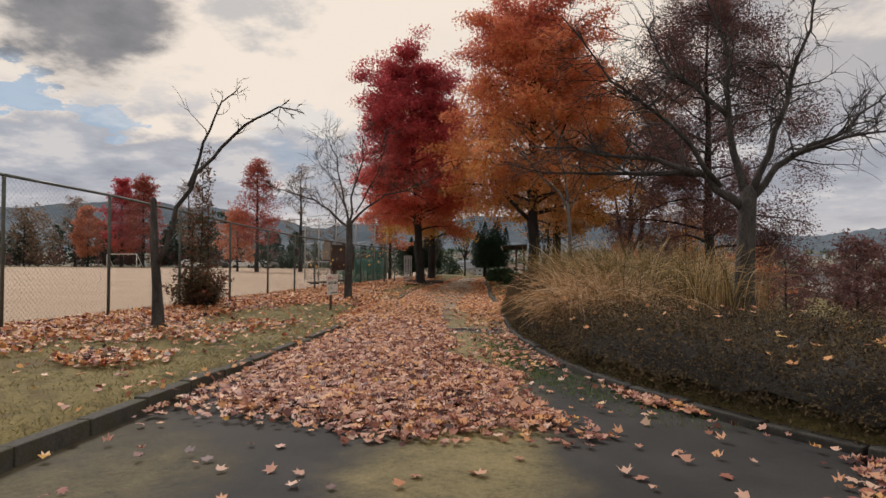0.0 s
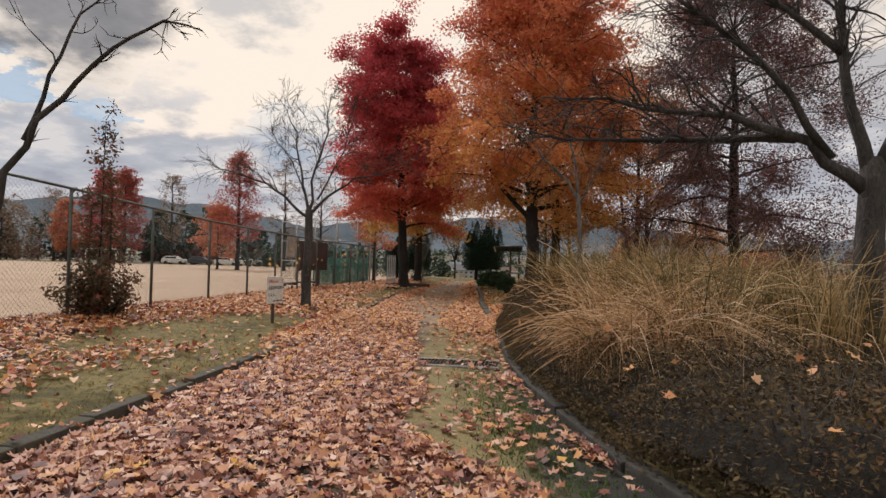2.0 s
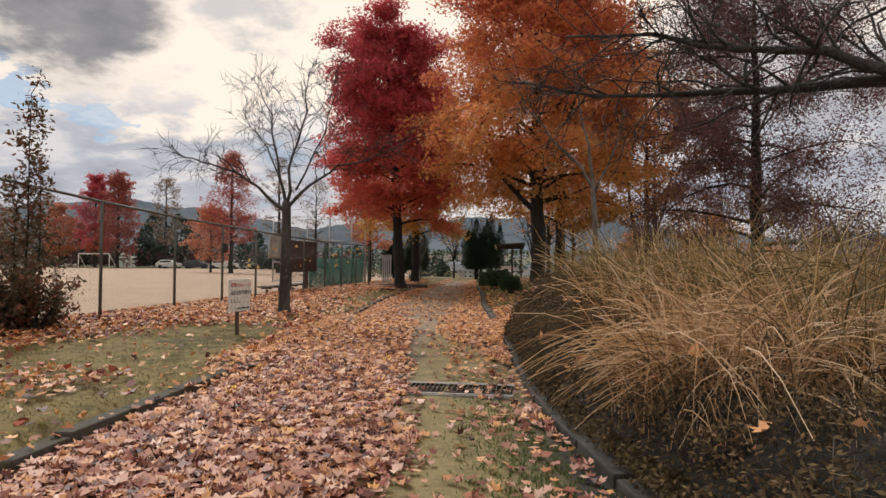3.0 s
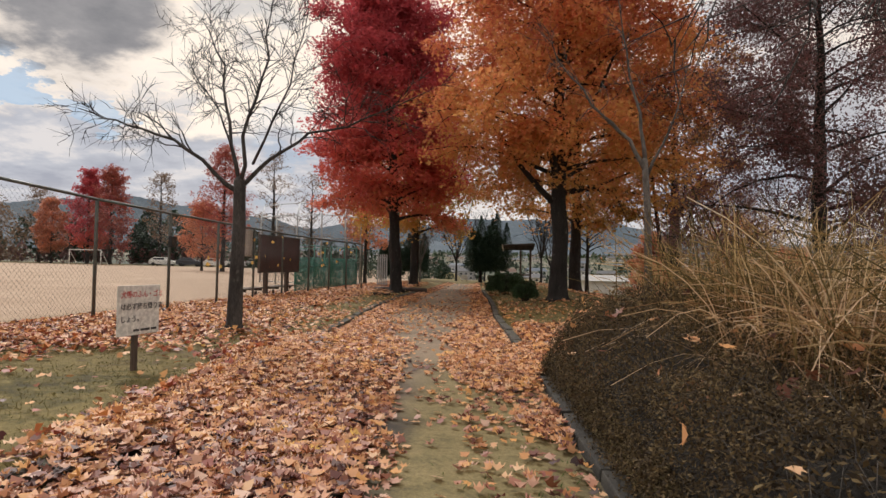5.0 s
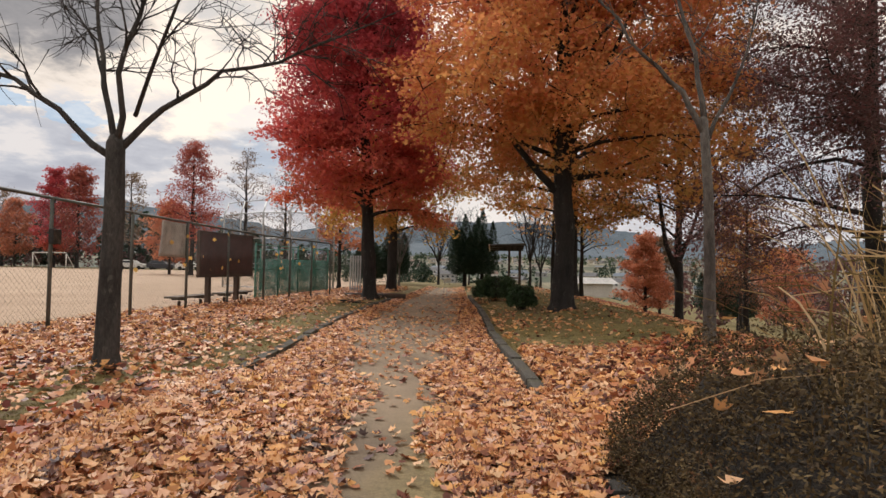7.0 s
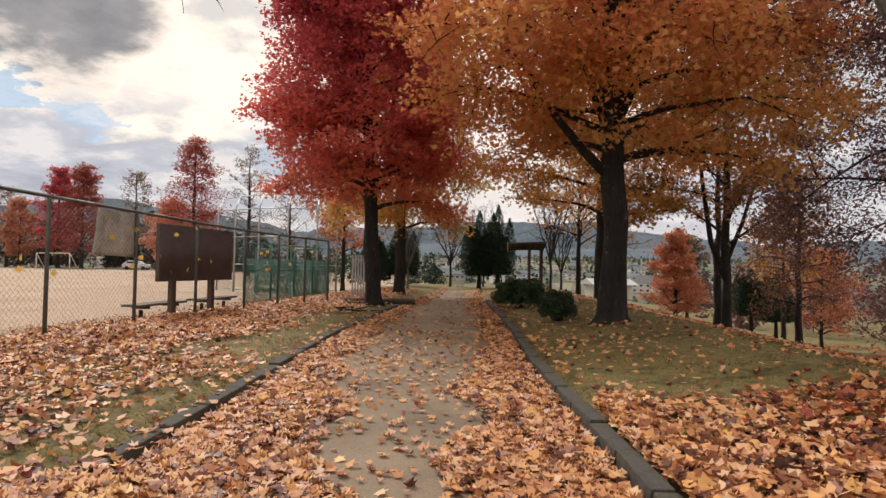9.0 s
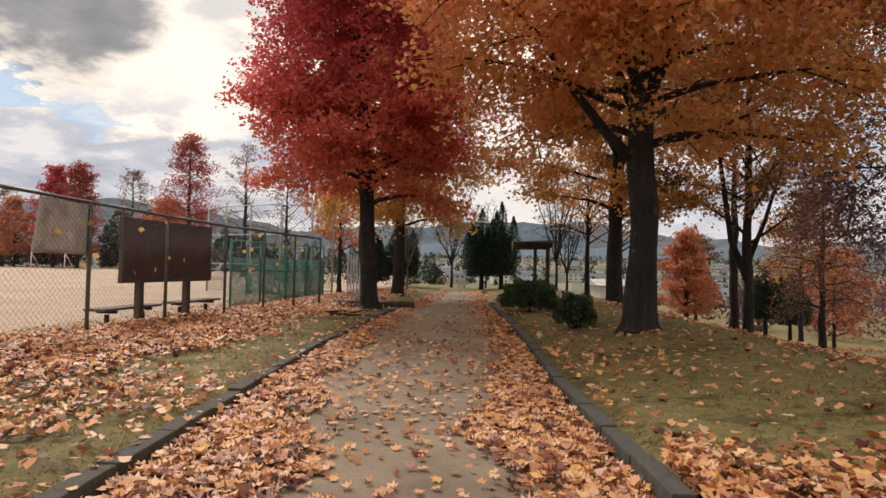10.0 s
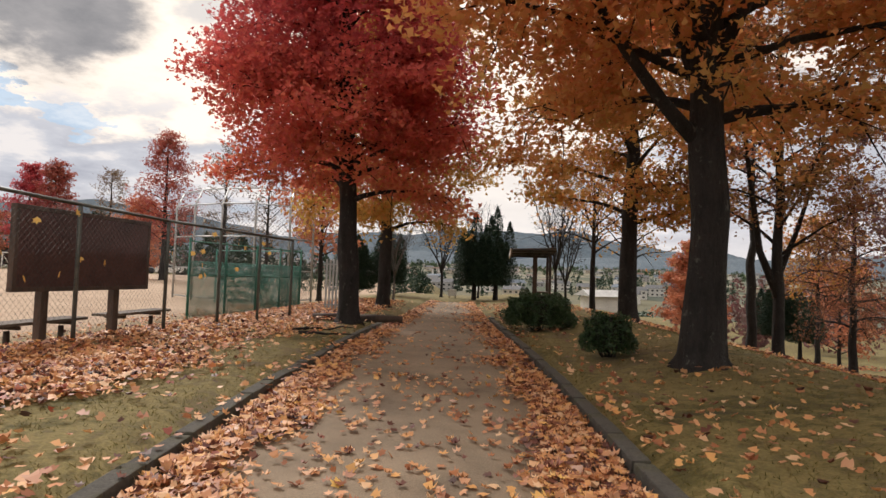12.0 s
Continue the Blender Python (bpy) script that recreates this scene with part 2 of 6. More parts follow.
M["fallen_pink"] = leaf_material("fallen_pink", [(0.0, (0.05, 0.028, 0.028)), (0.16, (0.15, 0.055, 0.045)), (0.32, (0.38, 0.16, 0.11)), (0.46, (0.62, 0.36, 0.26)), (0.6, (0.72, 0.38, 0.18)), (0.7, (0.32, 0.12, 0.10)), (0.84, (0.78, 0.54, 0.41)), (0.94, (0.50, 0.24, 0.18)), (1.0, (0.84, 0.50, 0.13))], 0.2, 1.3, 0.5, None, 0.9, 0.5)
M["fallen_yellow"] = leaf_material("fallen_yellow", [(0.0, (0.70, 0.42, 0.10)), (1.0, (0.80, 0.52, 0.16))], 0.4)
M["moss_green"] = leaf_material("moss_green", [(0.0, (0.05, 0.09, 0.025)), (0.6, (0.10, 0.15, 0.04)), (1.0, (0.16, 0.18, 0.06))], 0.3)
M["straw"] = leaf_material("straw", [(0.0, (0.07, 0.055, 0.028)), (0.25, (0.27, 0.15, 0.07)), (0.48, (0.54, 0.34, 0.17)), (0.7, (0.75, 0.54, 0.34)), (1.0, (0.86, 0.70, 0.53))], 0.3, 0.9, 0.5, None, 0.8, 0.5)
M["reed"] = leaf_material("reed", [(0.0, (0.050, 0.046, 0.018)), (0.35, (0.14, 0.105, 0.040)), (0.6, (0.34, 0.22, 0.09)), (0.84, (0.58, 0.41, 0.20)), (1.0, (0.78, 0.63, 0.43))], 0.3, 0.9, 0.5, None, 0.8, 0.5)
M["turf"] = leaf_material("turf", [(0.0, (0.07, 0.066, 0.018)), (0.4, (0.13, 0.112, 0.032)), (0.7, (0.20, 0.16, 0.055)), (1.0, (0.30, 0.235, 0.10))], 0.3, 0.5)
M["kerb"] = surface("kerb", (0.028, 0.026, 0.022), (0.080, 0.074, 0.062), 4, 60, 0.9, 0.7, 0.012, c3=(0.07, 0.065, 0.035))
# darker copy of the kerb, the shade under the bed put into its colour
M["kerb_shaded"] = surface("kerb_shaded", (0.028, 0.026, 0.023), (0.065, 0.06, 0.05), 4, 60, 0.85, 0.7, 0.012)
M["concrete"] = surface("concrete", (0.22, 0.21, 0.19), (0.34, 0.32, 0.29), 3, 70, 0.9, 0.3, 0.006)
M["fence_steel"] = surface("fence_steel", (0.10, 0.115, 0.105), (0.17, 0.18, 0.165), 6, 80, 0.55, 0.2, 0.002, 0.5)
M["wire"] = surface("wire", (0.05, 0.053, 0.053), (0.09, 0.093, 0.09), 6, 80, 0.5, 0.1, 0.001, 0.6)
M["green_steel"] = surface("green_steel", (0.035, 0.19, 0.145), (0.05, 0.25, 0.19), 6, 80, 0.5, 0.1, 0.001)
M["galvanised"] = surface("galvanised", (0.36, 0.37, 0.37), (0.50, 0.51, 0.50), 5, 60, 0.45, 0.1, 0.001, 0.6)
M["timber_dark"] = surface("timber_dark", (0.045, 0.030, 0.024), (0.10, 0.068, 0.050), 3, 30, 0.8, 0.5, 0.006, 0, (1, 1, 0.2))
M["timber_bench"] = surface("timber_bench", (0.085, 0.068, 0.055), (0.17, 0.14, 0.115), 3, 40, 0.8, 0.5, 0.004, 0, (1, 0.15, 1))
M["board_brown"] = surface("board_brown", (0.060, 0.028, 0.024), (0.10, 0.048, 0.040), 2, 30, 0.75, 0.3, 0.003)
M["white_board"] = surface("white_board", (0.66, 0.64, 0.59), (0.80, 0.78, 0.73), 3, 25, 0.5, 0.1, 0.001)
M["sheet"] = surface("sheet", (0.46, 0.44, 0.40), (0.55, 0.53, 0.48), 2, 5, 0.8, 0.05, 0.002)
M["ink_red"] = surface("ink_red", (0.45, 0.07, 0.06), (0.55, 0.11, 0.09), 8, 60, 0.6, 0.05, 0.0005)
M["ink_black"] = surface("ink_black", (0.03, 0.03, 0.035), (0.06, 0.06, 0.06), 8, 60, 0.6, 0.05, 0.0005)
M["iron"] = surface("iron", (0.03, 0.028, 0.026), (0.09, 0.075, 0.06), 10, 80, 0.6, 0.3, 0.002, 0.5)
# near-black filler for hedge and bushes, inner shade put into its colour
M["shade_fill"] = surface("shade_fill", (0.012, 0.010, 0.008), (0.035, 0.028, 0.02), 8, 40, 0.95, 1.0, 0.03)
M["soil"] = surface("soil", (0.05, 0.038, 0.03), (0.10, 0.08, 0.06), 3, 40, 0.95, 0.7, 0.02)
# distance haze is painted into this base colour as blue
M["hazy_hill"] = surface("hazy_hill", (0.075, 0.11, 0.145), (0.115, 0.15, 0.185), 0.012, 0.10, 1.0, 0.5, 6)
M["glass_dark"] = surface("glass_dark", (0.02, 0.025, 0.03), (0.04, 0.045, 0.05), 2, 20, 0.1, 0.02, 0.001)
M["rubber"] = surface("rubber", (0.02, 0.02, 0.02), (0.035, 0.035, 0.035), 8, 60, 0.85, 0.2, 0.002)
for key, c in (("white", (0.72, 0.72, 0.70)), ("silver", (0.40, 0.41, 0.42)), ("dark", (0.04, 0.045, 0.06))):
    M["paint_" + key] = surface("paint_" + key, tuple(v * 0.9 for v in c), c, 2, 30, 0.3, 0.02, 0.001)
for key, c in (("white", (0.70, 0.68, 0.64)), ("cream", (0.60, 0.53, 0.42)), ("grey", (0.42, 0.41, 0.40))):
    M["plaster_" + key] = surface("plaster_" + key, tuple(v * 0.85 for v in c), c, 0.6, 12, 0.9, 0.2, 0.01)
for key, c in (("grey", (0.13, 0.135, 0.145)), ("blue", (0.14, 0.18, 0.23)), ("brown", (0.17, 0.11, 0.08)), ("pale", (0.55, 0.55, 0.54))):
    M["roof_" + key] = surface("roof_" + key, tuple(v * 0.75 for v in c), c, 0.8, 6, 0.7, 0.4, 0.03)


def ground_material():
    """Worn winter turf near by, bare sandy playing field beyond the fence, meadows and plots down in the valley."""
    m, nt, b = material("ground")
    c = node(nt, "ShaderNodeTexCoord")
    s = node(nt, "ShaderNodeSeparateXYZ")
    nt.links.new(c.outputs["Object"], s.inputs[0])
    patch = noise_of(nt, 0.55, 5, 0.6)
    fine = noise_of(nt, 45, 4, 0.7)
    clump = noise_of(nt, 6, 5, 0.65)
    lawn = ramp(nt, [(0.34, (0.050, 0.043, 0.018)), (0.43, (0.112, 0.094, 0.025)), (0.50, (0.225, 0.178, 0.062)), (0.56, (0.140, 0.112, 0.036)), (0.62, (0.150, 0.108, 0.055)), (0.70, (0.062, 0.048, 0.030))])
    nt.links.new(math_node(nt, "ADD", math_node(nt, "MULTIPLY", patch, 0.55), math_node(nt, "MULTIPLY", clump, 0.45)), lawn.inputs[0])
    sand = ramp(nt, [(0.3, (0.40, 0.29, 0.20)), (0.7, (0.52, 0.39, 0.28))])
    nt.links.new(noise_of(nt, 0.25, 5, 0.6), sand.inputs[0])
    plots = node(nt, "ShaderNodeTexVoronoi", Scale=0.018)
    nt.links.new(c.outputs["Object"], plots.inputs["Vector"])
    meadow = ramp(nt, [(0.2, (0.06, 0.075, 0.045)), (0.42, (0.14, 0.13, 0.075)), (0.58, (0.24, 0.21, 0.14)), (0.7, (0.11, 0.12, 0.085)), (0.85, (0.06, 0.075, 0.055))])
    nt.links.new(plots.outputs["Color"], meadow.inputs[0])
    wob = math_node(nt, "MULTIPLY", math_node(nt, "SUBTRACT", clump, 0.5), 1.6)

    def step(value, a, z):
        r = node(nt, "ShaderNodeMapRange", interpolation_type="SMOOTHSTEP")
        r.inputs[1].default_value, r.inputs[2].default_value = a, z
        nt.links.new(math_node(nt, "ADD", value, wob), r.inputs[0])
        return r.outputs[0]

    field = math_node(nt, "MULTIPLY", step(s.outputs[0], -7.2, -9.0), step(s.outputs[1], 106, 104))
    col = mix_color(nt, field, lawn.outputs[0], sand.outputs[0])
    col = mix_color(nt, step(s.outputs[1], 130, 160), col, meadow.outputs[0])
    g = ramp(nt, [(0.25, (0.55, 0.55, 0.55)), (0.75, (1.3, 1.3, 1.3))])
    nt.links.new(fine, g.inputs[0])
    nt.links.new(mix_color(nt, 1.0, col, g.outputs[0], "MULTIPLY"), b.inputs["Base Color"])
    b.inputs["Roughness"].default_value = 0.95
    bump(nt, b, math_node(nt, "ADD", fine, clump), 0.6, 0.02)
    return m


def path_material():
    """Old asphalt, dark and bare at the wide mouth, under trodden sand and moss further on."""
    m, nt, b = material("path")
    c = node(nt, "ShaderNodeTexCoord")
    s = node(nt, "ShaderNodeSeparateXYZ")
    nt.links.new(c.outputs["Object"], s.inputs[0])
    fine = noise_of(nt, 110, 3, 0.7)
    grit = noise_of(nt, 28, 5, 0.7)
    big = noise_of(nt, 1.3, 5, 0.6)
    asphalt = ramp(nt, [(0.3, (0.014, 0.0135, 0.014)), (0.5, (0.025, 0.0235, 0.023)), (0.7, (0.042, 0.038, 0.034))])
    nt.links.new(big, asphalt.inputs[0])
    sand = ramp(nt, [(0.3, (0.150, 0.110, 0.072)), (0.5, (0.235, 0.178, 0.118)), (0.7, (0.30, 0.228, 0.155))])
    nt.links.new(big, sand.inputs[0])
    moss = ramp(nt, [(0.36, (0.11, 0.092, 0.036)), (0.48, (0.235, 0.19, 0.074)), (0.64, (0.35, 0.28, 0.13))])
    nt.links.new(math_node(nt, "ADD", math_node(nt, "MULTIPLY", grit, 0.5), math_node(nt, "MULTIPLY", noise_of(nt, 4.0, 5, 0.65), 0.5)), moss.inputs[0])
    wob = math_node(nt, "MULTIPLY", math_node(nt, "SUBTRACT", big, 0.5), 2.6)

    def step(value, a, z, w=1.0):
        r = node(nt, "ShaderNodeMapRange", interpolation_type="SMOOTHSTEP")
        r.inputs[1].default_value, r.inputs[2].default_value = a, z
        nt.links.new(math_node(nt, "ADD", value, math_node(nt, "MULTIPLY", wob, w)), r.inputs[0])
        return r.outputs[0]

    # the strip of moss that follows the middle of the way
    mid = math_node(nt, "ADD", s.outputs[0], math_node(nt, "MULTIPLY", math_node(nt, "SUBTRACT", s.outputs[1], 4.0), 0.085))
    strip = math_node(nt, "MULTIPLY", step(mid, 0.65, 1.15, 0.35), step(mid, 2.1, 1.65, 0.35))
    strip = math_node(nt, "MULTIPLY", strip, step(s.outputs[1], 1.5, 5.5, 0.8))
    strip = math_node(nt, "MULTIPLY", strip, step(s.outputs[1], 17.0, 13.5, 1.0))
    col = mix_color(nt, step(s.outputs[1], 11.0, 16.0), asphalt.outputs[0], sand.outputs[0])
    side = step(s.outputs[0], 0.4, -0.6, 0.5)
    side = math_node(nt, "MULTIPLY", side, step(s.outputs[1], 6.0, 3.0))
    col = mix_color(nt, math_node(nt, "MULTIPLY", side, 0.5), col, moss.outputs[0])
    col = mix_color(nt, math_node(nt, "MULTIPLY", strip, 0.85), col, moss.outputs[0])
    g = ramp(nt, [(0.25, (0.6, 0.6, 0.6)), (0.75, (1.3, 1.3, 1.3))])
    nt.links.new(fine, g.inputs[0])
    nt.links.new(mix_color(nt, 1.0, col, g.outputs[0], "MULTIPLY"), b.inputs["Base Color"])
    b.inputs["Roughness"].default_value = 0.88
    bump(nt, b, math_node(nt, "ADD", fine, grit), 0.5, 0.008)
    return m


M["ground"], M["path"] = ground_material(), path_material()


# ---- mesh helpers ----
def mesh_of(name, verts, faces, mat, smooth=False):
    me = bpy.data.meshes.new(name)
    me.from_pydata([tuple(v) for v in verts], [], [tuple(f) for f in faces])
    me.materials.append(mat)
    if smooth:
        me.polygons.foreach_set("use_smooth", np.ones(len(me.polygons), bool))
    me.update()
    return me


def even_mesh(name, verts, per_face, mat, smooth=False):
    """A mesh of faces that each have their own per_face vertices, in order."""
    n = len(verts)
    me = bpy.data.meshes.new(name)
    me.vertices.add(n)
    me.vertices.foreach_set("co", np.asarray(verts, np.float32).ravel())
    me.loops.add(n)
    me.loops.foreach_set("vertex_index", np.arange(n, dtype=np.int32))
    me.polygons.add(n // per_face)
    me.polygons.foreach_set("loop_start", np.arange(0, n, per_face, dtype=np.int32))
    me.materials.append(mat)
    me.update(calc_edges=True)
    return me


def part(name, me, parent, label=""):
    ob = new(name, me)
    ob.parent = parent
    return tagged(ob, label)


def thing(name, place=(0, 0, 0), label="", category="", group="", kind=""):
    e = new(name)
    e.location = place
    return tagged(e, label, category, group, kind)


def box(sx, sy, sz, mat, bevel=0.0, name="box", centre=(0, 0, 0)):
    bm = bmesh.new()
    bmesh.ops.create_cube(bm, size=1)
    bmesh.ops.scale(bm, vec=(sx, sy, sz), verts=bm.verts)
    if bevel:
        bmesh.ops.bevel(bm, geom=bm.edges[:], offset=bevel, segments=2, affect="EDGES", profile=0.6)
    bmesh.ops.translate(bm, vec=centre, verts=bm.verts)
    me = bpy.data.meshes.new(name)
    bm.to_mesh(me)
    bm.free()
    me.materials.append(mat)
    return me


def tubes(name, lines, mat, sides=8):
    """One mesh of round, tapering tubes; each line is (points, radii)."""
    verts, faces = [], []
    for pts, radii in lines:
        pts = [Vector(p) for p in pts]
        n = sides if radii[0] > 0.03 else (5 if radii[0] > 0.012 else 3)
        base = len(verts)
        side = Vector((1, 0.13, 0.07))
        for i, (p, r) in enumerate(zip(pts, radii)):
            d = (pts[min(i + 1, len(pts) - 1)] - pts[max(i - 1, 0)]).normalized()
            u = (side - d * side.dot(d))
            u = u.normalized() if u.length > 1e-4 else d.orthogonal().normalized()
            v = d.cross(u)
            for k in range(n):
                a = 2 * math.pi * k / n
                verts.append(p + (u * math.cos(a) + v * math.sin(a)) * r)
        for i in range(len(pts) - 1):
            for k in range(n):
                a, c = base + i * n + k, base + i * n + (k + 1) % n
                faces.append((a, c, c + n, a + n))
        faces.append(tuple(base + (len(pts) - 1) * n + k for k in range(n)))
        faces.append(tuple(base + k for k in reversed(range(n))))
    return mesh_of(name, verts, faces, mat, True)


STAR5 = np.array([(0, -0.34, 0), (0.44, -0.22, 0.12), (0.28, 0.03, 0.02), (0.46, 0.35, 0.16), (0.18, 0.27, 0.02),
                  (0, 0.58, 0.10), (-0.18, 0.27, 0.02), (-0.46, 0.35, 0.16), (-0.28, 0.03, 0.02), (-0.44, -0.22, 0.12)])
STAR3 = np.array([(0, -0.5, 0.06), (0.17, 0.02, 0), (0.5, 0.28, 0.1), (0, 0.58, 0.04), (-0.5, 0.28, 0.1), (-0.17, 0.02, 0)])
LOBED = np.array([(0, -0.4, 0), (0.42, -0.16, 0.12), (0.26, 0.06, 0.02), (0.44, 0.36, 0.16), (0, 0.56, 0.10), (-0.44, 0.36, 0.16), (-0.26, 0.06, 0.02), (-0.42, -0.16, 0.12)])
KITE = np.array([(0, -0.5, 0), (0.22, 0.05, 0.05), (0, 0.5, 0), (-0.22, 0.05, 0.05)])
SLIM = np.array([(0, -0.6, 0), (0.10, 0.05, 0.03), (0, 0.6, 0), (-0.10, 0.05, 0.03)])


def scatter(name, rng, at, size, template, mat, tilt=None, curl=0.0):
    """Leaves at given places, turned at random; tilt: the most that they lean from lying flat, in radians (None: any way)."""
    n = len(at)
    s = size * rng.uniform(0.65, 1.25, n)
    yaw = rng.uniform(0, 2 * np.pi, n)
    lean = rng.uniform(0, np.pi, n) if tilt is None else np.abs(rng.normal(0, tilt, n))
    way = rng.uniform(0, 2 * np.pi, n)
    t = np.repeat(template[None], n, 0).copy()
    if curl:
        t[:, :, 2] *= rng.uniform(-1.0, 1 + curl * 2, n)[:, None]
    t *= s[:, None, None]
    c, q = np.cos(yaw)[:, None], np.sin(yaw)[:, None]
    x, y, z = t[:, :, 0] * c - t[:, :, 1] * q, t[:, :, 0] * q + t[:, :, 1] * c, t[:, :, 2]
    cl, sl = np.cos(lean)[:, None], np.sin(lean)[:, None]
    cw, sw = np.cos(way)[:, None], np.sin(way)[:, None]
    a, b = x * cw + y * sw, -x * sw + y * cw
    a, z = a * cl + z * sl, -a * sl + z * cl
    x, y = a * cw - b * sw, a * sw + b * cw
    v = np.stack([x, y, z], 2) + np.asarray(at)[:, None, :]
    return even_mesh(name, v.reshape(-1, 3), len(template), mat)


def smooth_step(a, b, x):
    t = np.clip((np.asarray(x, float) - a) / (b - a), 0, 1)
    return t * t * (3 - 2 * t)


# ---- the lie of the land ----
KL = np.array([(-0.6, -4), (-0.9, 2), (-1.02, 4.5), (-1.08, 6.4), (-1.1, 8.4), (-1.2, 10.6), (-1.42, 13.2), (-1.66, 15.6), (-1.82, 17.3), (-2.0, 19.0), (-2.22, 20.7), (-2.4, 22.6), (-2.6, 25.3), (-2.74, 28), (-2.8, 30), (-3.2, 40), (-3.6, 50)])
KR = np.array([(9.5, -4), (8.6, 2), (6.6, 3.4), (5.2, 4.1), (4.3, 4.6), (3.63, 5.05), (3.06, 5.75), (2.5, 6.6), (2.08, 7.6), (1.78, 8.8), (1.52, 10.0), (1.37, 11.0), (1.24, 12.4), (1.09, 14.3), (0.84, 16.2), (0.64, 18.2), (0.46, 19.8), (0.37, 20.6), (0.26, 22.4), (0.02, 25.7), (-0.5, 31.1), (-1.2, 40), (-1.8, 50)])


def kerb_l(y):
    return np.interp(y, KL[:, 1], KL[:, 0])


def kerb_r(y):
    return np.interp(y, KR[:, 1], KR[:, 0])


def height(x, y):
    """The ground's height."""
    x, y = np.asarray(x, float), np.asarray(y, float)
    ul, ur = kerb_l(y) - 0.13 - x, x - kerb_r(y) - 0.13
    left = 0.075 + 0.05 * smooth_step(0.3, 3, ul) - 0.25 * smooth_step(-5.5, -7.0, x)
    right = 0.085 + 0.17 * smooth_step(0.2, 2.2, ur) * smooth_step(14, 18, y) - 0.22 * np.sqrt(np.maximum(0, ur - 2.4) ** 2 + 0.3) + 0.12
    right = np.maximum(right, -3.6 - 0.02 * ur)
    z = np.where(ul >= 0, left, np.where(ur >= 0, right, -0.04 + 0.12 * smooth_step(42.5, 44, y)))
    west = 1 - smooth_step(-14, -5, x)
    shelf = 60 * smooth_step(5, 14, x)
    fall = smooth_step(47, 190, y - shelf) * 14 * (1 - west) + smooth_step(125, 260, y) * 14 * west
    z = np.maximum(z - fall - 8 * smooth_step(60, 140, x), -15)
    return z + np.clip(y - 260, 0, 1500) * 0.034


def build_ground():
    ys = np.concatenate([[-400, -120, -40, -15], np.arange(-6, 60, 0.3), np.arange(60, 140, 2.5), [145, 155, 170, 190, 220, 260, 330, 450, 700, 1100, 1800, 3000, 4500]])
    u = np.concatenate([np.arange(0, 9, 0.3), np.arange(9, 30, 1.0), np.arange(30, 130, 5.0), [140, 170, 220, 320, 500, 900, 1600, 3000, 4500]])
    rows = []
    for y in ys:
        l, r = float(kerb_l(y)), float(kerb_r(y))
        rows.append(np.concatenate([(l - 0.125 - u)[::-1], [l - 0.02, (l + r) / 2, r + 0.02], r + 0.125 + u]))
    xs = np.array(rows)
    yy = np.repeat(ys[:, None], xs.shape[1], 1)
    n = len(u)
    z = height(xs, yy)
    rough = np.random.default_rng(5).normal(0, 0.006, z.shape) * (np.abs(xs) < 30)
    z = z + rough
    z[:, n:n + 3] = -0.06 + 0.14 * smooth_step(42.5, 44, yy[:, n:n + 3]) - np.where(yy[:, n:n + 3] > 46, 0.085 - height(xs[:, n:n + 3], yy[:, n:n + 3]), 0)
    verts = np.stack([xs, yy, z], 2).reshape(-1, 3)
    w = xs.shape[1]
    i = np.arange(len(ys) - 1)[:, None] * w + np.arange(w - 1)[None]
    faces = np.stack([i, i + 1, i + 1 + w, i + w], 2).reshape(-1, 4)
    ob = new("ground", mesh_of("ground", verts.tolist(), faces.tolist(), M["ground"], True))
    tagged(ob, "worn winter lawn and bare sandy playing field", "ground", kind="structure")

    ys = np.arange(-4, 44.1, 0.5)
    cols = np.linspace(0, 1, 13)
    verts, faces = [], []
    rng = np.random.default_rng(6)
    for y in ys:
        l, r = float(kerb_l(y)) - 0.02, float(kerb_r(y)) + 0.02
        for c in cols:
            x = l + (r - l) * c
            verts.append((x, y, 0.02 * math.sin(math.pi * c) - 0.015 + rng.normal(0, 0.002) - (0.3 if y > 43.8 else 0)))
    w = len(cols)
    for a in range(len(ys) - 1):
        for c in range(w - 1):
            k = a * w + c
            faces.append((k, k + 1, k + 1 + w, k + w))
    ob = new("path", mesh_of("path", verts, faces, M["path"], True))
    tagged(ob, "old asphalt park path under sand, moss and leaves", "path", kind="structure")


build_ground()


def kerb_run(name, f, y0, y1, side, length, label, mat="kerb", drop=0.0):
    """Kerb stones end to end along one edge of the path, each a stone of its own."""
    run = thing(name, (0, 0, 0), label, "kerb", kind="structure")
    me = box(0.115, length - 0.012, 0.24, M[mat], 0.012, "kerb_stone")
    rng = random.Random(len(name))
    y = y0
    while y < y1:
        x = float(f(y))
        y2 = y
        while math.hypot(float(f(y2)) - x, y2 - y) < length:
            y2 += 0.01
        x2 = float(f(y2))
        ob = new("kerb_stone", me)
        ob.parent = run
        ob.location = ((x + x2) / 2 + side * 0.06, (y + y2) / 2, -0.018 - drop + rng.uniform(-0.012, 0.012))
        ob.rotation_euler = (rng.uniform(-0.01, 0.01), rng.uniform(-0.05, 0.05), math.atan2(-(x2 - x), y2 - y) + rng.uniform(-0.012, 0.012))
        y = y2


kerb_run("kerb_left", kerb_l, -3, 29.6, -1, 0.6, "dark weathered concrete kerb stones edging the lawn", "kerb", 0.0)
# the bed's kerb lies in shade, which its darker colour carries
kerb_run("kerb_bed", kerb_r, 3.3, 14.8, 1, 0.6, "concrete kerb round the planted bed, painted dark for shade", "kerb_shaded", 0.05)
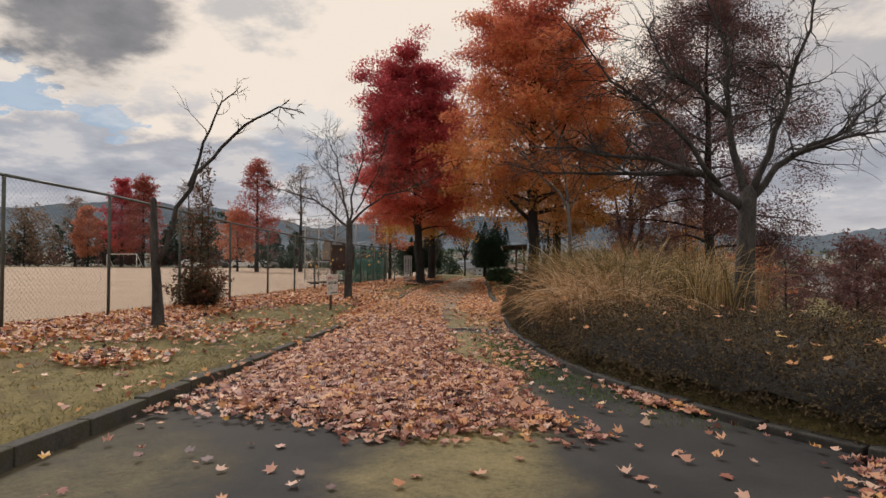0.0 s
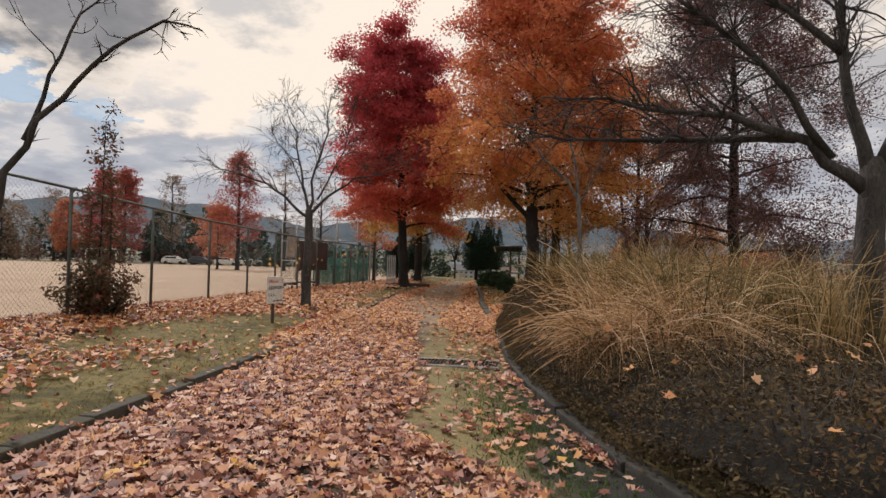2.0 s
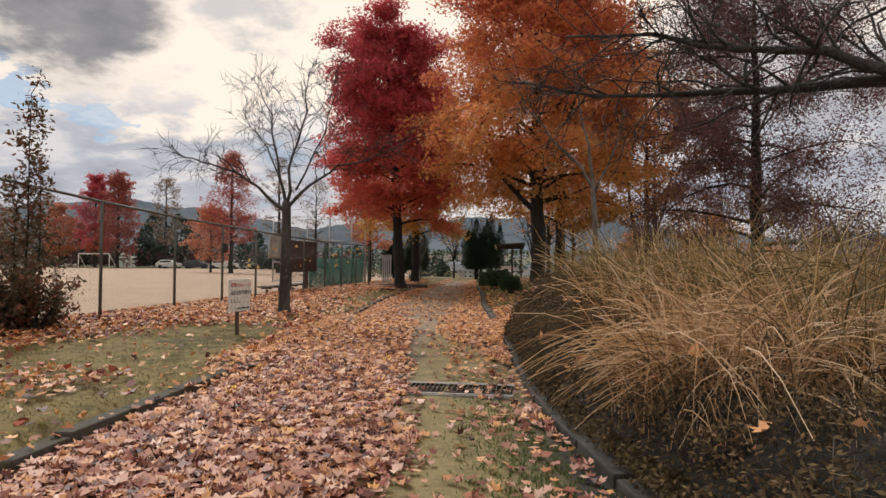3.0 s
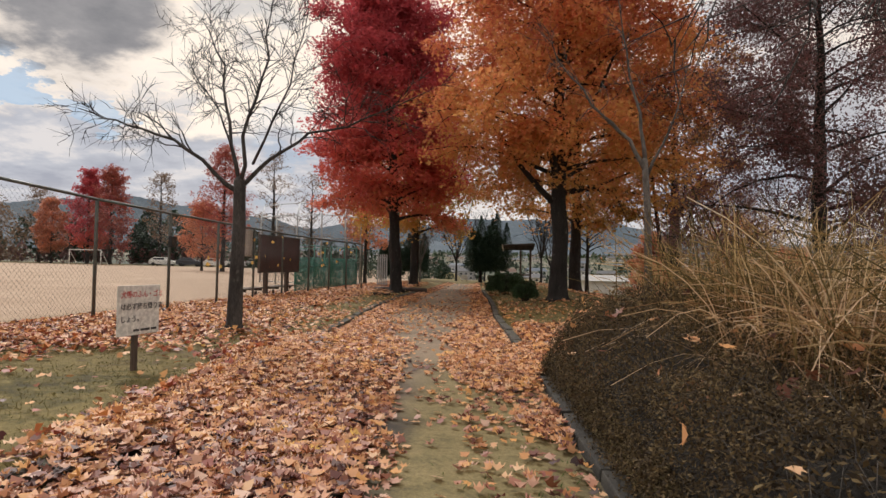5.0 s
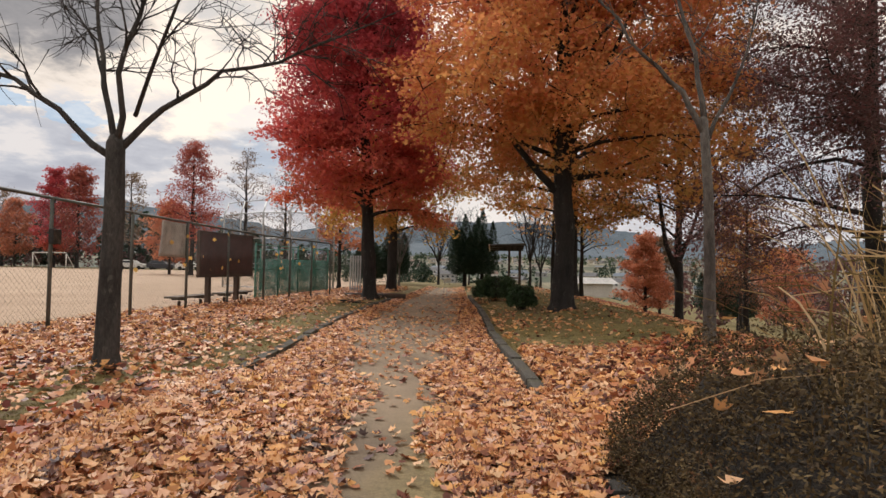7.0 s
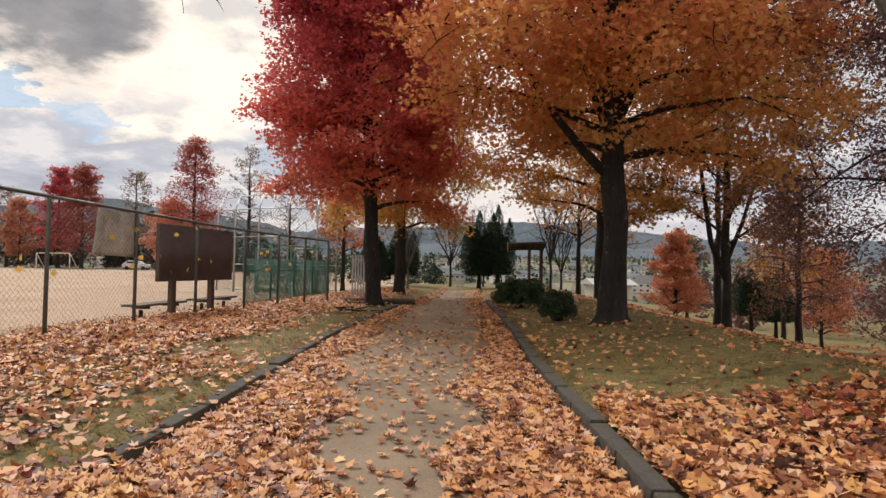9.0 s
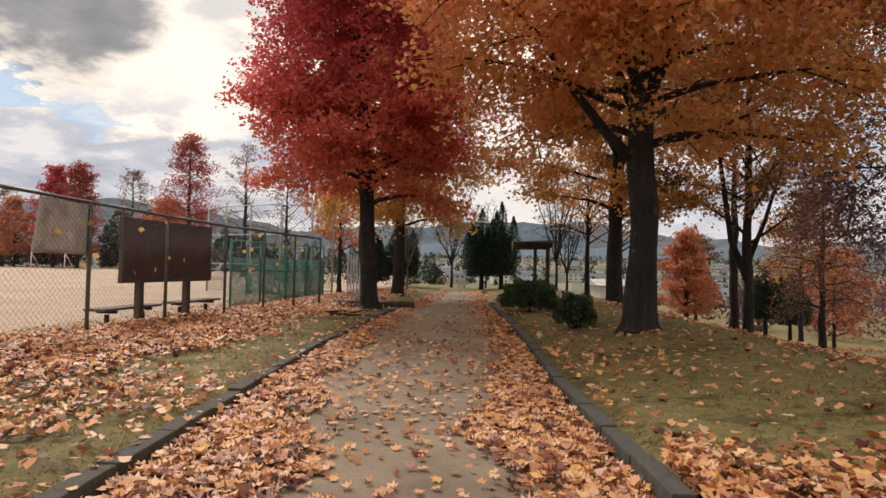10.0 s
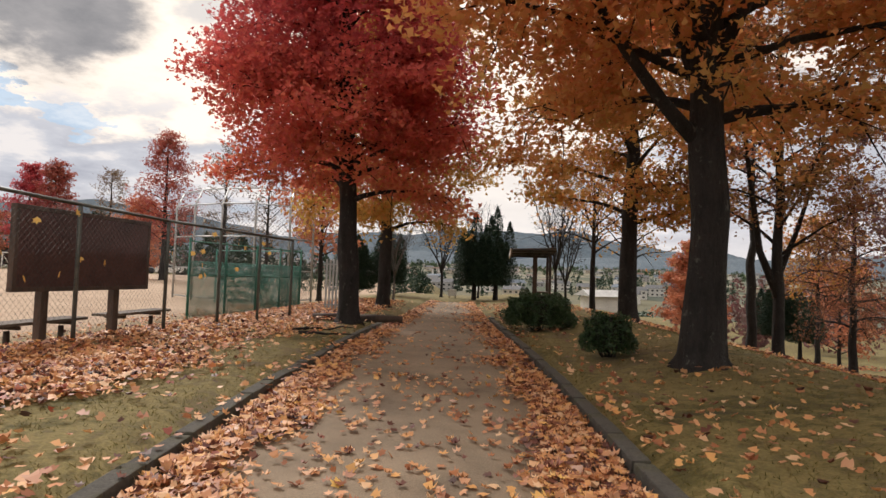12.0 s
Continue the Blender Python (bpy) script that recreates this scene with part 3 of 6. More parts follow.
kerb_run("kerb_right", kerb_r, 16.2, 33, 1, 0.6, "weathered grey concrete kerb stones beside the lawn")


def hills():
    """Two wooded ridges behind the valley, their blue haze put into the colour."""
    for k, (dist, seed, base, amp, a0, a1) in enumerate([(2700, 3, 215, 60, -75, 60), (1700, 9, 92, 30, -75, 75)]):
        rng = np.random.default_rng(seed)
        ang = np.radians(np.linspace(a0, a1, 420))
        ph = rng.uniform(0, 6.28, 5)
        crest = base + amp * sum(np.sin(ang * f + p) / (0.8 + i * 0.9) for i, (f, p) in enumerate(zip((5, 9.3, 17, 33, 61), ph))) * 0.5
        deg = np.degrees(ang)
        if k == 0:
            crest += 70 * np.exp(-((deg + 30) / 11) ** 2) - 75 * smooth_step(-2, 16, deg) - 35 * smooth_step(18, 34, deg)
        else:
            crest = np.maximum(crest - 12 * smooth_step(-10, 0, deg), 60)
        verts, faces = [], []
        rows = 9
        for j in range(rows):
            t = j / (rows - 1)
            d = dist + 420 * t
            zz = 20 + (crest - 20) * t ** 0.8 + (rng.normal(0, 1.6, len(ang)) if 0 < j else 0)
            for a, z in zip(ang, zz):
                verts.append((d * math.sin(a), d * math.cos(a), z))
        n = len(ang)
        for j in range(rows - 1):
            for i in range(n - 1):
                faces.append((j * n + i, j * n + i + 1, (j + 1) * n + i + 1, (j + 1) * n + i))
        tagged(new("backdrop", mesh_of("backdrop", verts, faces, M["hazy_hill"], True)), "wooded hills beyond the valley with blue haze painted in", "hills", kind="structure")


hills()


# ---- fence ----
def fence_x(y):
    return float(np.interp(y, [-4, 19, 21, 24, 26.2, 29.7, 33], [-5.35, -5.35, -5.38, -5.40, -5.30, -4.70, -4.62]))


def fence_top(y):
    return float(np.interp(y, [-4, 4, 10.7, 12.8, 15, 17, 19.1, 24, 26, 30, 33], [2.5, 2.35, 2.2, 2.11, 2.0, 1.92, 1.87, 1.80, 1.77, 1.72, 1.70]))


def build_fence():
    f = thing("fence", (0, 0, 0), "tall grey chain-link fence between lawn and field", "fence")
    posts = [0.2, 2.3, 4.4, 6.5, 8.6, 10.7, 12.8, 14.9, 17.0, 18.9, 20.7, 22.45, 24.2, 26.0, 27.3, 28.5, 29.7]
    for y in posts:
        x, top = fence_x(y), fence_top(y)
        me = tubes("post", [([(0, 0, -0.3), (0, 0, top - 0.02), (0, 0, top + 0.012)], (0.027, 0.027, 0.018))], M["fence_steel"], 10)
        p = part("post", me, f)
        p.location = (x, y, 0)
    for a, b in zip(posts, posts[1:]):
        part("top_rail", tubes("top_rail", [([(fence_x(a), a, fence_top(a)), (fence_x(b), b, fence_top(b))], (0.024, 0.024))], M["fence_steel"], 8), f)
        part("bottom_wire", tubes("bottom_wire", [([(fence_x(a), a, 0.15), (fence_x(b), b, 0.15)], (0.004, 0.004))], M["wire"], 4), f)
    lines = []
    pitch, y0, y1 = 0.08, 0.2, 29.7
    h = 2.4
    for k in range(int((y0 - h) / pitch), int(y1 / pitch)):
        for s in (1, -1):
            ya, yb = k * pitch, k * pitch + h
            seg = []
            for j in range(33):
                y = ya + (yb - ya) * j / 32
                z = 0.12 + h * (j / 32 if s > 0 else 1 - j / 32)
                if y0 <= y <= y1 and z <= fence_top(y):
                    seg.append((y, z))
            if len(seg) > 1:
                seg = [seg[0], seg[len(seg) // 2], seg[-1]] if len(seg) > 2 else seg
                lines.append(([(fence_x(y) + 0.004 * s, y, z) for y, z in seg], [0.0012] * len(seg)))
    part("chain_link", tubes("chain_link", lines, M["wire"], 3), f, "fine diamond wire mesh")["kind"] = "stuff"


build_fence()


def build_fence_box():
    n = thing("junction_box", (-5.30, 18.9, 1.37), "small black box fixed to a fence post", "box")
    part("case", box(0.07, 0.15, 0.20, M["rubber"], 0.012, "case"), n)
    lid = part("lid", box(0.012, 0.135, 0.185, M["iron"], 0.005, "lid"), n)
    lid.location = (0.039, 0, 0)


build_fence_box()


# ---- trees ----
def bend(rng, a, way, length, n, wiggle, lift):
    pts = [Vector(a)]
    d = Vector(way).normalized()
    for _ in range(n):
        d = (d + Vector(rng.normal(0, wiggle, 3)) + Vector((0, 0, lift))).normalized()
        pts.append(pts[-1] + d * (length / n))
    return pts


def taper(r0, r1, n):
    return [r0 + (r1 - r0) * (i / (n - 1)) ** 0.8 for i in range(n)]


def at_line(pts, t):
    k = min(int(t * (len(pts) - 1)), len(pts) - 2)
    f = t * (len(pts) - 1) - k
    return pts[k].lerp(pts[k + 1], f), (pts[k + 1] - pts[k]).normalized()


def crown_tree(name, place, seed, tall, clear, wide, trunk_r, leaf_mat, bark_mat, leaves, leaf_size, label, limbs=26, rise=0.45,
               profile=None, droop=0.0, template=STAR3, spread=0.28, lean=(0, 0), category="tree", group="", forks=(), twigs=True, fill=0.0, flat=0.45, carry=1.0, tilt=None):
    """A tree with one leading trunk: limbs round it, branches on the limbs, leaves about the outer branches."""
    rng = np.random.default_rng(seed)
    profile = profile or (lambda t: math.sin(math.pi * min(1, t * 0.82 + 0.18)) ** 0.6)
    t = thing(name, place, label, category, group)
    n = 12
    trunk = [Vector((lean[0] * (i / n) ** 1.3 + rng.normal(0, 0.02) * (i > 0) * tall / 8, lean[1] * (i / n) ** 1.3 + rng.normal(0, 0.02) * (i > 0) * tall / 8, tall * 0.97 * i / n)) for i in range(n + 1)]
    radii = [trunk_r * (1.0 - 0.93 * (i / n) ** 1.35) for i in range(n + 1)]
    low = [(Vector((0, 0, -0.25)), trunk_r * 1.6), (Vector((0, 0, 0.02)), trunk_r * 1.28), (Vector((0, 0, 0.10)), trunk_r * 1.10), (Vector((0, 0, 0.35)), trunk_r * 1.02)]
    tl = ([p for p, _ in low] + trunk[1:], [r for _, r in low] + radii[1:])
    levels = [0.0, 0.06, 0.12, 0.18] + [0.18 + 0.14 * i for i in range(1, 26)]
    rings = [p.z for p in tl[0]]
    dense = sorted([-0.25] + [z for z in levels if z < rings[-1]] + [z for z in rings if z > 3.8])
    axis = [Vector((float(np.interp(z, rings, [p.x for p in tl[0]])), float(np.interp(z, rings, [p.y for p in tl[0]])), z)) for z in dense]
    me = tubes("trunk", [(axis, [float(np.interp(z, rings, tl[1])) for z in dense])], bark_mat, 20)
    for v in me.vertices:
        ax, ay = float(np.interp(v.co.z, rings, [p.x for p in tl[0]])), float(np.interp(v.co.z, rings, [p.y for p in tl[0]]))
        dx, dy = v.co.x - ax, v.co.y - ay
        a = math.atan2(dy, dx)
        root = math.exp(-max(v.co.z, 0) / 0.16)
        k = 1 + root * (0.04 + 0.20 * math.cos(5 * a + seed)) + 0.16 * noise.noise((dx * 5, dy * 5, v.co.z * 1.1 + seed)) + 0.03 * math.cos(7 * a + v.co.z)
        v.co.x, v.co.y = ax + dx * k, ay + dy * k
    part("trunk", me, t)
    main, fine, sites = [], [], []
    for k in range(limbs):
        f = (k + rng.uniform(0, 0.8)) / limbs
        z = clear + (tall * 0.97 - clear) * f
        p, _ = at_line(trunk, z / (tall * 0.97))
        a = k * 2.399 + rng.normal(0, 0.3)
        length = wide * profile(f) * rng.uniform(0.8, 1.12)
        up = rise + 0.45 * f ** 2 + rng.normal(0, 0.1)
        r0 = max(0.012, trunk_r * (1 - f) * 0.27 + 0.012)
        d = Vector((math.cos(a), math.sin(a), up))
        total = length * math.sqrt(1 + up * up) * 0.95
        pts = bend(rng, p, d, total, 6, 0.10, -0.04 - droop)
        main.append((pts, taper(r0, 0.006, 7)))
        for j in range(9):
            s = rng.uniform(0.2, 1.0)
            q, dd = at_line(pts, s)
            away = (dd + Vector(rng.normal(0, 0.75, 3)) + Vector((0, 0, 0.15 - droop * 2))).normalized()
            ln = wide * rng.uniform(0.22, 0.42) * (1.1 - 0.4 * s)
            sp = bend(rng, q, away, ln, 4, 0.16, -droop)
            fine.append((sp, taper(min(r0 * 0.5, 0.014), 0.003, 5)))
            if rng.uniform() < carry:
                sites += [at_line(sp, v)[0] for v in (0.3, 0.55, 0.8, 1.0)]
        sites += [at_line(pts, v)[0] for v in (0.55, 0.75, 0.95)]
    for pts, r0, r1 in forks:
        pts = [Vector(p) for p in pts]
        main.append((pts, taper(r0, r1, len(pts))))
    for k, (pts, radii) in enumerate(main):
        if radii[0] > 0.028:
            part("limb", tubes("limb", [(pts, radii)], bark_mat, 8), t)
    rest = [m for m in main if m[1][0] <= 0.028] + (fine if twigs else fine[::3])
    part("twig_mass", tubes("twigs", rest, bark_mat, 5), t)["kind"] = "stuff"
    if leaves:
        sites = np.array([tuple(s) for s in sites])
        pick = rng.integers(0, len(sites), leaves)
        at = sites[pick] + np.clip(rng.normal(0, spread, (leaves, 3)), -1.7 * spread, 1.7 * spread) * (1, 1, flat)
        if fill:
            # loose leaves on the small shoots all through the outer crown
            m = int(leaves * fill)
            f = rng.uniform(0, 1, m) ** 0.9
            rad = np.array([profile(v) for v in np.linspace(0, 1, 64)])[np.minimum(63, (f * 64).astype(int))] * wide
            az = rng.uniform(0, 2 * np.pi, m)
            lump = 1 + 0.05 * np.sin(az * 4 + f * 17 + seed) + 0.05 * np.sin(az * 9 - f * 31)
            rr = rad * lump * np.sqrt(rng.uniform(0.2, 1.0, m))
            zz = clear + (tall - clear) * 0.95 * f + 0.2 * rr * rise * 2
            zz = np.minimum(zz, tall + rng.normal(0, 0.15, m))
            more = np.stack([rr * np.cos(az) + lean[0] * zz / tall, rr * np.sin(az) + lean[1] * zz / tall, zz], 1)
            gaps = np.array([noise.noise((p[0] * 1.5, p[1] * 1.5, p[2] * 2.8 + seed)) for p in more])
            at = np.concatenate([at, more[gaps > -0.02]])
        near = (np.hypot(at[:, 0], at[:, 1]) < 0.22 * wide) & (at[:, 2] < clear + 0.25 * (tall - clear))
        at = at[(at[:, 2] > clear * 0.75) & ~(near & (rng.uniform(0, 1, len(at)) < 0.6))]
        part("crown", scatter("crown", rng, at, leaf_size, template, leaf_mat, tilt), t)["kind"] = "stuff"
    return t


def bare_tree(name, place, seed, limbs, bark_mat, label, twig_len=0.8, dense=1.0, leaves=0, leaf_mat=None, trunk=None):
    """A leafless tree from its few great limbs: (points, thick, thin); smaller wood grows from them by chance."""
    rng = np.random.default_rng(seed)
    t = thing(name, place, label, "tree")
    pts, r0, r1 = trunk
    pts = [Vector(p) for p in pts]
    foot = [pts[0] - Vector((0, 0, 0.2)), pts[0] + Vector((0, 0, 0.03)), pts[0] + (pts[1] - pts[0]) * 0.2]
    tip = pts[-1] + (pts[-1] - pts[-2]).normalized() * r1 * 0.9
    part("trunk", tubes("trunk", [(foot + pts[1:] + [tip], [r0 * 1.5, r0 * 1.25, r0 * 1.02] + taper(r0, r1, len(pts))[1:] + [r1 * 0.62])], bark_mat, 14), t)
    fine, ends = [], []
    for line, a, b in limbs:
        line = [Vector(p) for p in line]
        out = [line[0]]
        for p, q in zip(line, line[1:]):
            for j in (1, 2, 3):
                out.append(p.lerp(q, j / 3) + Vector(rng.normal(0, 0.022 * (q - p).length, 3)))
        rr = taper(a, b, len(out))
        part("limb", tubes("limb", [(out, rr)], bark_mat, 8), t)
        size = sum((q - p).length for p, q in zip(line, line[1:]))
        for j in range(int(size * 5.5 * dense)):
            s = rng.uniform(0.18, 1.0) ** 0.8
            q, d = at_line(out, s)
            way = d * 0.8 + Vector(rng.normal(0, 0.65, 3)) + Vector((0, 0, 0.12))
            ln = twig_len * rng.uniform(0.45, 1.25) * (1.15 - 0.5 * s)
            r = min((a + (b - a) * s) * 0.5, 0.016)
            sp = bend(rng, q, way, ln, 6, 0.24, 0.0)
            fine.append((sp, taper(r, 0.0022, 7)))
            for k in range(int(3 * dense) + 1):
                q2, d2 = at_line(sp, rng.uniform(0.25, 1))
                tw = bend(rng, q2, d2 + Vector(rng.normal(0, 0.6, 3)), ln * rng.uniform(0.25, 0.6), 3, 0.2, -0.02)
                fine.append((tw, taper(0.005, 0.0018, 4)))
                ends.append(tw[-1])
                ends.append(tw[1])
    part("twig_mass", tubes("twigs", fine, bark_mat, 4), t)["kind"] = "stuff"
    if leaves:
        e = np.array([tuple(x) for x in ends])
        at = e[rng.integers(0, len(e), leaves)] + rng.normal(0, 0.04, (leaves, 3))
        part("dry_leaves", scatter("dry_leaves", rng, at, 0.06, KITE, leaf_mat), t)["kind"] = "stuff"
    return t


def gz(x, y):
    return float(height(x, y))


def tall_oval(t):
    return max(0.12, math.sin(math.pi * min(1.0, 0.16 + 0.84 * t)) ** 0.55) * (1.0 - 0.25 * t)


def low_oval(t):
    """Widest low down, narrowing slowly to a rounded top."""
    return float(np.interp(t, [0, 0.08, 0.25, 0.5, 0.75, 0.92, 1], [0.78, 0.97, 1.0, 0.96, 0.82, 0.58, 0.25]))


def round_top(t):
    """Full in the lower half, drawn in slowly to a rounded head."""
    return float(np.interp(t, [0, 0.08, 0.25, 0.45, 0.65, 0.82, 0.93, 1], [0.74, 0.94, 1.0, 0.99, 0.93, 0.80, 0.62, 0.30]))


def dome(t):
    """Broad below, drawn in evenly above to a blunt point."""
    return float(np.interp(t, [0, 0.08, 0.25, 0.5, 0.75, 0.92, 1], [0.82, 0.98, 1.0, 0.92, 0.68, 0.42, 0.15]))


def flame(t):
    """A pointed flame, widest at a third of its height."""
    return float(np.interp(t, [0, 0.1, 0.3, 0.55, 0.8, 1], [0.6, 0.85, 1.0, 0.82, 0.48, 0.06]))


def spire(t):
    """Broad from the ground up, then a point."""
    return float(np.interp(t, [0, 0.15, 0.4, 0.7, 1], [0.95, 1.0, 0.86, 0.50, 0.04]))


def cone_top(t):
    return float(np.interp(t, [0, 0.12, 0.35, 0.6, 0.82, 1], [0.75, 0.95, 1.0, 0.82, 0.52, 0.12]))


crown_tree("sweetgum_tree", (-3.45, 29.6, gz(-3.45, 29.6)), 11, 10.4, 2.45, 2.55, 0.21, M["leaf_red"], M["bark_dark"], 72000, 0.102, "tall sweetgum in deep red autumn leaf with a dark trunk", 56, 0.55, round_top, 0.06, spread=0.26, fill=0.9, lean=(-0.7, 0.3), carry=0.75, tilt=1.2)
crown_tree("sweetgum_tree", (1.8, 24.3, gz(1.8, 24.3)), 12, 10.2, 2.6, 3.2, 0.215, M["leaf_orange"], M["bark_dark"], 92000, 0.094, "broad sweetgum in orange and red autumn leaf on the lawn", 58, 0.58, dome, 0.08, spread=0.27, fill=0.5, carry=0.65, tilt=1.2,
           forks=[([(0, 0, 2.35), (-0.5, -0.2, 2.8), (-1.0, -0.45, 3.35), (-1.5, -0.6, 4.1), (-2.0, -0.8, 4.5)], 0.095, 0.03), ([(0, 0, 2.65), (0.45, 0.1, 2.85), (1.0, 0.3, 2.95), (1.8, 0.4, 3.3)], 0.07, 0.02),
                  ([(0, 0, 2.9), (-0.3, 0.3, 3.9), (-0.7, 0.7, 5.4)], 0.09, 0.03), ([(0, 0, 3.2), (0.4, -0.3, 4.1), (0.9, -0.7, 5.2), (1.3, -0.9, 6.2)], 0.085, 0.025)])
crown_tree("sweetgum_tree", (-3.95, 36.0, gz(-3.95, 36)), 13, 9.4, 2.2, 2.7, 0.20, M["leaf_gold"], M["bark_dark"], 24000, 0.13, "sweetgum in golden amber leaf behind the red one", 30, 0.5, low_oval, 0.05, fill=0.5)
crown_tree("sweetgum_tree", (3.1, 34.5, gz(3.1, 34.5)), 14, 11.5, 2.6, 3.4, 0.24, M["leaf_amber"], M["bark_dark"], 26000, 0.13, "sweetgum in amber leaf further along the lawn", 32, 0.6, low_oval, 0.06, fill=0.2, carry=0.6)
crown_tree("maple_tree", (6.9, 34.2, gz(6.9, 34.2)), 15, 10.2, 2.6, 3.1, 0.15, M["leaf_bronze"], M["bark_dark"], 28000, 0.11, "thin forked maple with bronze-brown leaves on the slope", 24, 0.9, low_oval, 0.05, fill=0.12, carry=0.6,
           forks=[([(0, 0, 1.6), (-0.45, 0.1, 2.8), (-0.7, 0.1, 4.6), (-0.9, 0.2, 6.6), (-0.8, 0.2, 8.4)], 0.12, 0.03), ([(0, 0, 2.2), (0.5, 0.1, 3.4), (1.0, 0, 5.2), (1.3, 0.1, 7.0)], 0.09, 0.02)])
crown_tree("redwood_tree", (8.2, 24.9, gz(8.2, 24.9)), 16, 11.6, 2.4, 4.0, 0.20, M["leaf_plum"], M["bark_dark"], 112000, 0.09, "large dark tree with drooping purple-brown foliage", 48, 0.42, cone_top, 0.06, KITE, 0.21, fill=0.12, flat=1.2, carry=0.75)

crown_tree("weeping_tree", (10.3, 37.0, gz(10.3, 37.0)), 17, 6.3, 1.3, 2.1, 0.12, M["leaf_brown"], M["bark_dark"], 11000, 0.09, "rust-brown tree with hanging foliage on the slope", 28, 0.55, flame, 0.12, KITE, 0.2, fill=0.4, flat=1.3)

# bare trees beside the path
bare_tree("bare_tree", (-3.65, 9.5, gz(-3.65, 9.5)), 21, [
    ([(-0.02, 0, 0.95), (0.28, 0, 1.75), (0.75, 0.05, 2.45), (1.25, 0.1, 2.95), (1.75, 0.1, 3.2), (2.15, 0.1, 3.1)], 0.045, 0.007),
    ([(0.45, 0, 2.05), (0.62, 0.1, 2.7), (0.85, 0.15, 3.3), (1.15, 0.2, 3.55)], 0.03, 0.006)],
    M["bark_grey"], "slender leaning leafless tree on the lawn", 0.5, 0.8, trunk=([(0, 0, 0), (-0.03, 0, 0.6), (-0.08, 0, 1.2), (-0.10, 0, 1.86)], 0.085, 0.042))
bare_tree("bare_tree", (-2.99, 16.65, gz(-2.99, 16.65)), 22, [
    ([(0.02, 0, 1.9), (-0.5, -0.1, 2.35), (-1.1, -0.2, 2.7), (-1.7, -0.2, 2.85), (-2.2, -0.3, 3.0)], 0.036, 0.006),
    ([(0.02, 0, 1.95), (0.4, 0.1, 2.4), (0.95, 0.2, 2.75), (1.7, 0.3, 2.95), (2.5, 0.4, 3.35)], 0.038, 0.006),
    ([(0.02, 0, 2.0), (-0.2, 0.1, 2.9), (-0.45, 0.3, 3.8), (-0.8, 0.4, 4.5)], 0.034, 0.006),
    ([(0.02, 0, 2.0), (0.15, -0.1, 2.9), (0.4, -0.1, 3.7), (0.5, -0.2, 4.5)], 0.034, 0.006),
    ([(-0.1, 0.05, 2.4), (-0.6, 0.5, 3.2), (-1.2, 0.8, 3.9)], 0.022, 0.005),
    ([(0.2, 0.0, 2.3), (0.9, -0.5, 3.2), (1.2, -0.7, 4.1)], 0.022, 0.005)],
    M["bark_grey"], "leafless tree with a grey trunk and spreading branches on the lawn", 0.85, 2.0, trunk=([(0, 0, 0), (0.01, 0, 0.7), (0.03, 0, 1.4), (0.02, 0, 2.05)], 0.105, 0.08))
bare_tree("bare_tree", (4.73, 10.6, gz(4.73, 10.6)), 23, [
    ([(0.05, 0, 1.85), (-0.5, 0, 2.35), (-1.2, 0.1, 2.65), (-2.0, 0.2, 2.72), (-3.1, 0.3, 2.95)], 0.073, 0.008),
    ([(-0.3, 0, 2.2), (-1.0, -0.2, 3.1), (-1.9, -0.3, 3.75), (-2.6, -0.4, 4.7)], 0.046, 0.008),
    ([(0.05, 0, 2.0), (-0.15, 0.1, 3.0), (-0.1, 0.2, 4.1), (-0.5, 0.3, 5.4)], 0.073, 0.01),
    ([(0.1, 0, 2.05), (0.45, -0.1, 3.0), (0.75, -0.1, 4.0), (1.1, 0, 5.2)], 0.065, 0.01),
    ([(0.1, 0, 2.0), (0.7, 0.1, 2.65), (1.5, 0.2, 3.05), (2.1, 0.2, 3.6)], 0.065, 0.008),
    ([(0.7, 0.1, 2.65), (1.3, -0.2, 2.85), (2.0, -0.3, 2.95)], 0.044, 0.008),
    ([(-0.6, 0.05, 2.4), (-1.4, 0.6, 2.5), (-2.4, 0.9, 2.55), (-3.4, 1.0, 2.75)], 0.053, 0.006),
    ([(-0.1, 0.1, 3.2), (-0.9, 0.3, 4.0), (-1.4, 0.5, 5.0)], 0.048, 0.006)],
    M["bark_grey"], "large leafless cherry tree with wide limbs behind the planted bed", 0.95, 2.2, trunk=([(0, 0, 0), (0.02, 0, 0.8), (0.05, 0, 1.5), (0.08, 0, 2.1)], 0.145, 0.115))
bare_tree("bare_tree", (2.78, 18.25, gz(2.78, 18.25)), 24, [
    ([(-0.06, 0, 2.3), (-0.3, 0, 2.75), (-0.7, -0.1, 3.1), (-1.2, -0.2, 3.7), (-1.7, -0.3, 4.4)], 0.042, 0.006),
    ([(-0.06, 0, 2.4), (-0.15, 0.1, 3.2), (-0.35, 0.2, 4.2), (-0.5, 0.2, 5.2)], 0.038, 0.006),
    ([(-0.04, 0, 2.2), (0.35, 0.1, 3.0), (0.6, 0.2, 4.0)], 0.029, 0.006)],
    M["bark_pale"], "slim leafless tree with pale bark on the leafy lawn", 0.7, 1.2, trunk=([(0, 0, 0), (0.0, 0, 0.9), (-0.02, 0, 1.7), (-0.07, 0, 2.45)], 0.066, 0.046))


# ---- the planted bed ----
def bed_point(y, d):
    """A place d metres in from the bed's kerb, beside the kerb's point at y."""
    x, x2 = kerb_r(y - 0.15), kerb_r(y + 0.15)
    tx, ty = x2 - x, 0.3 + 0 * x
    ln = np.hypot(tx, ty)
    return kerb_r(y) + d * ty / ln, y - d * tx / ln


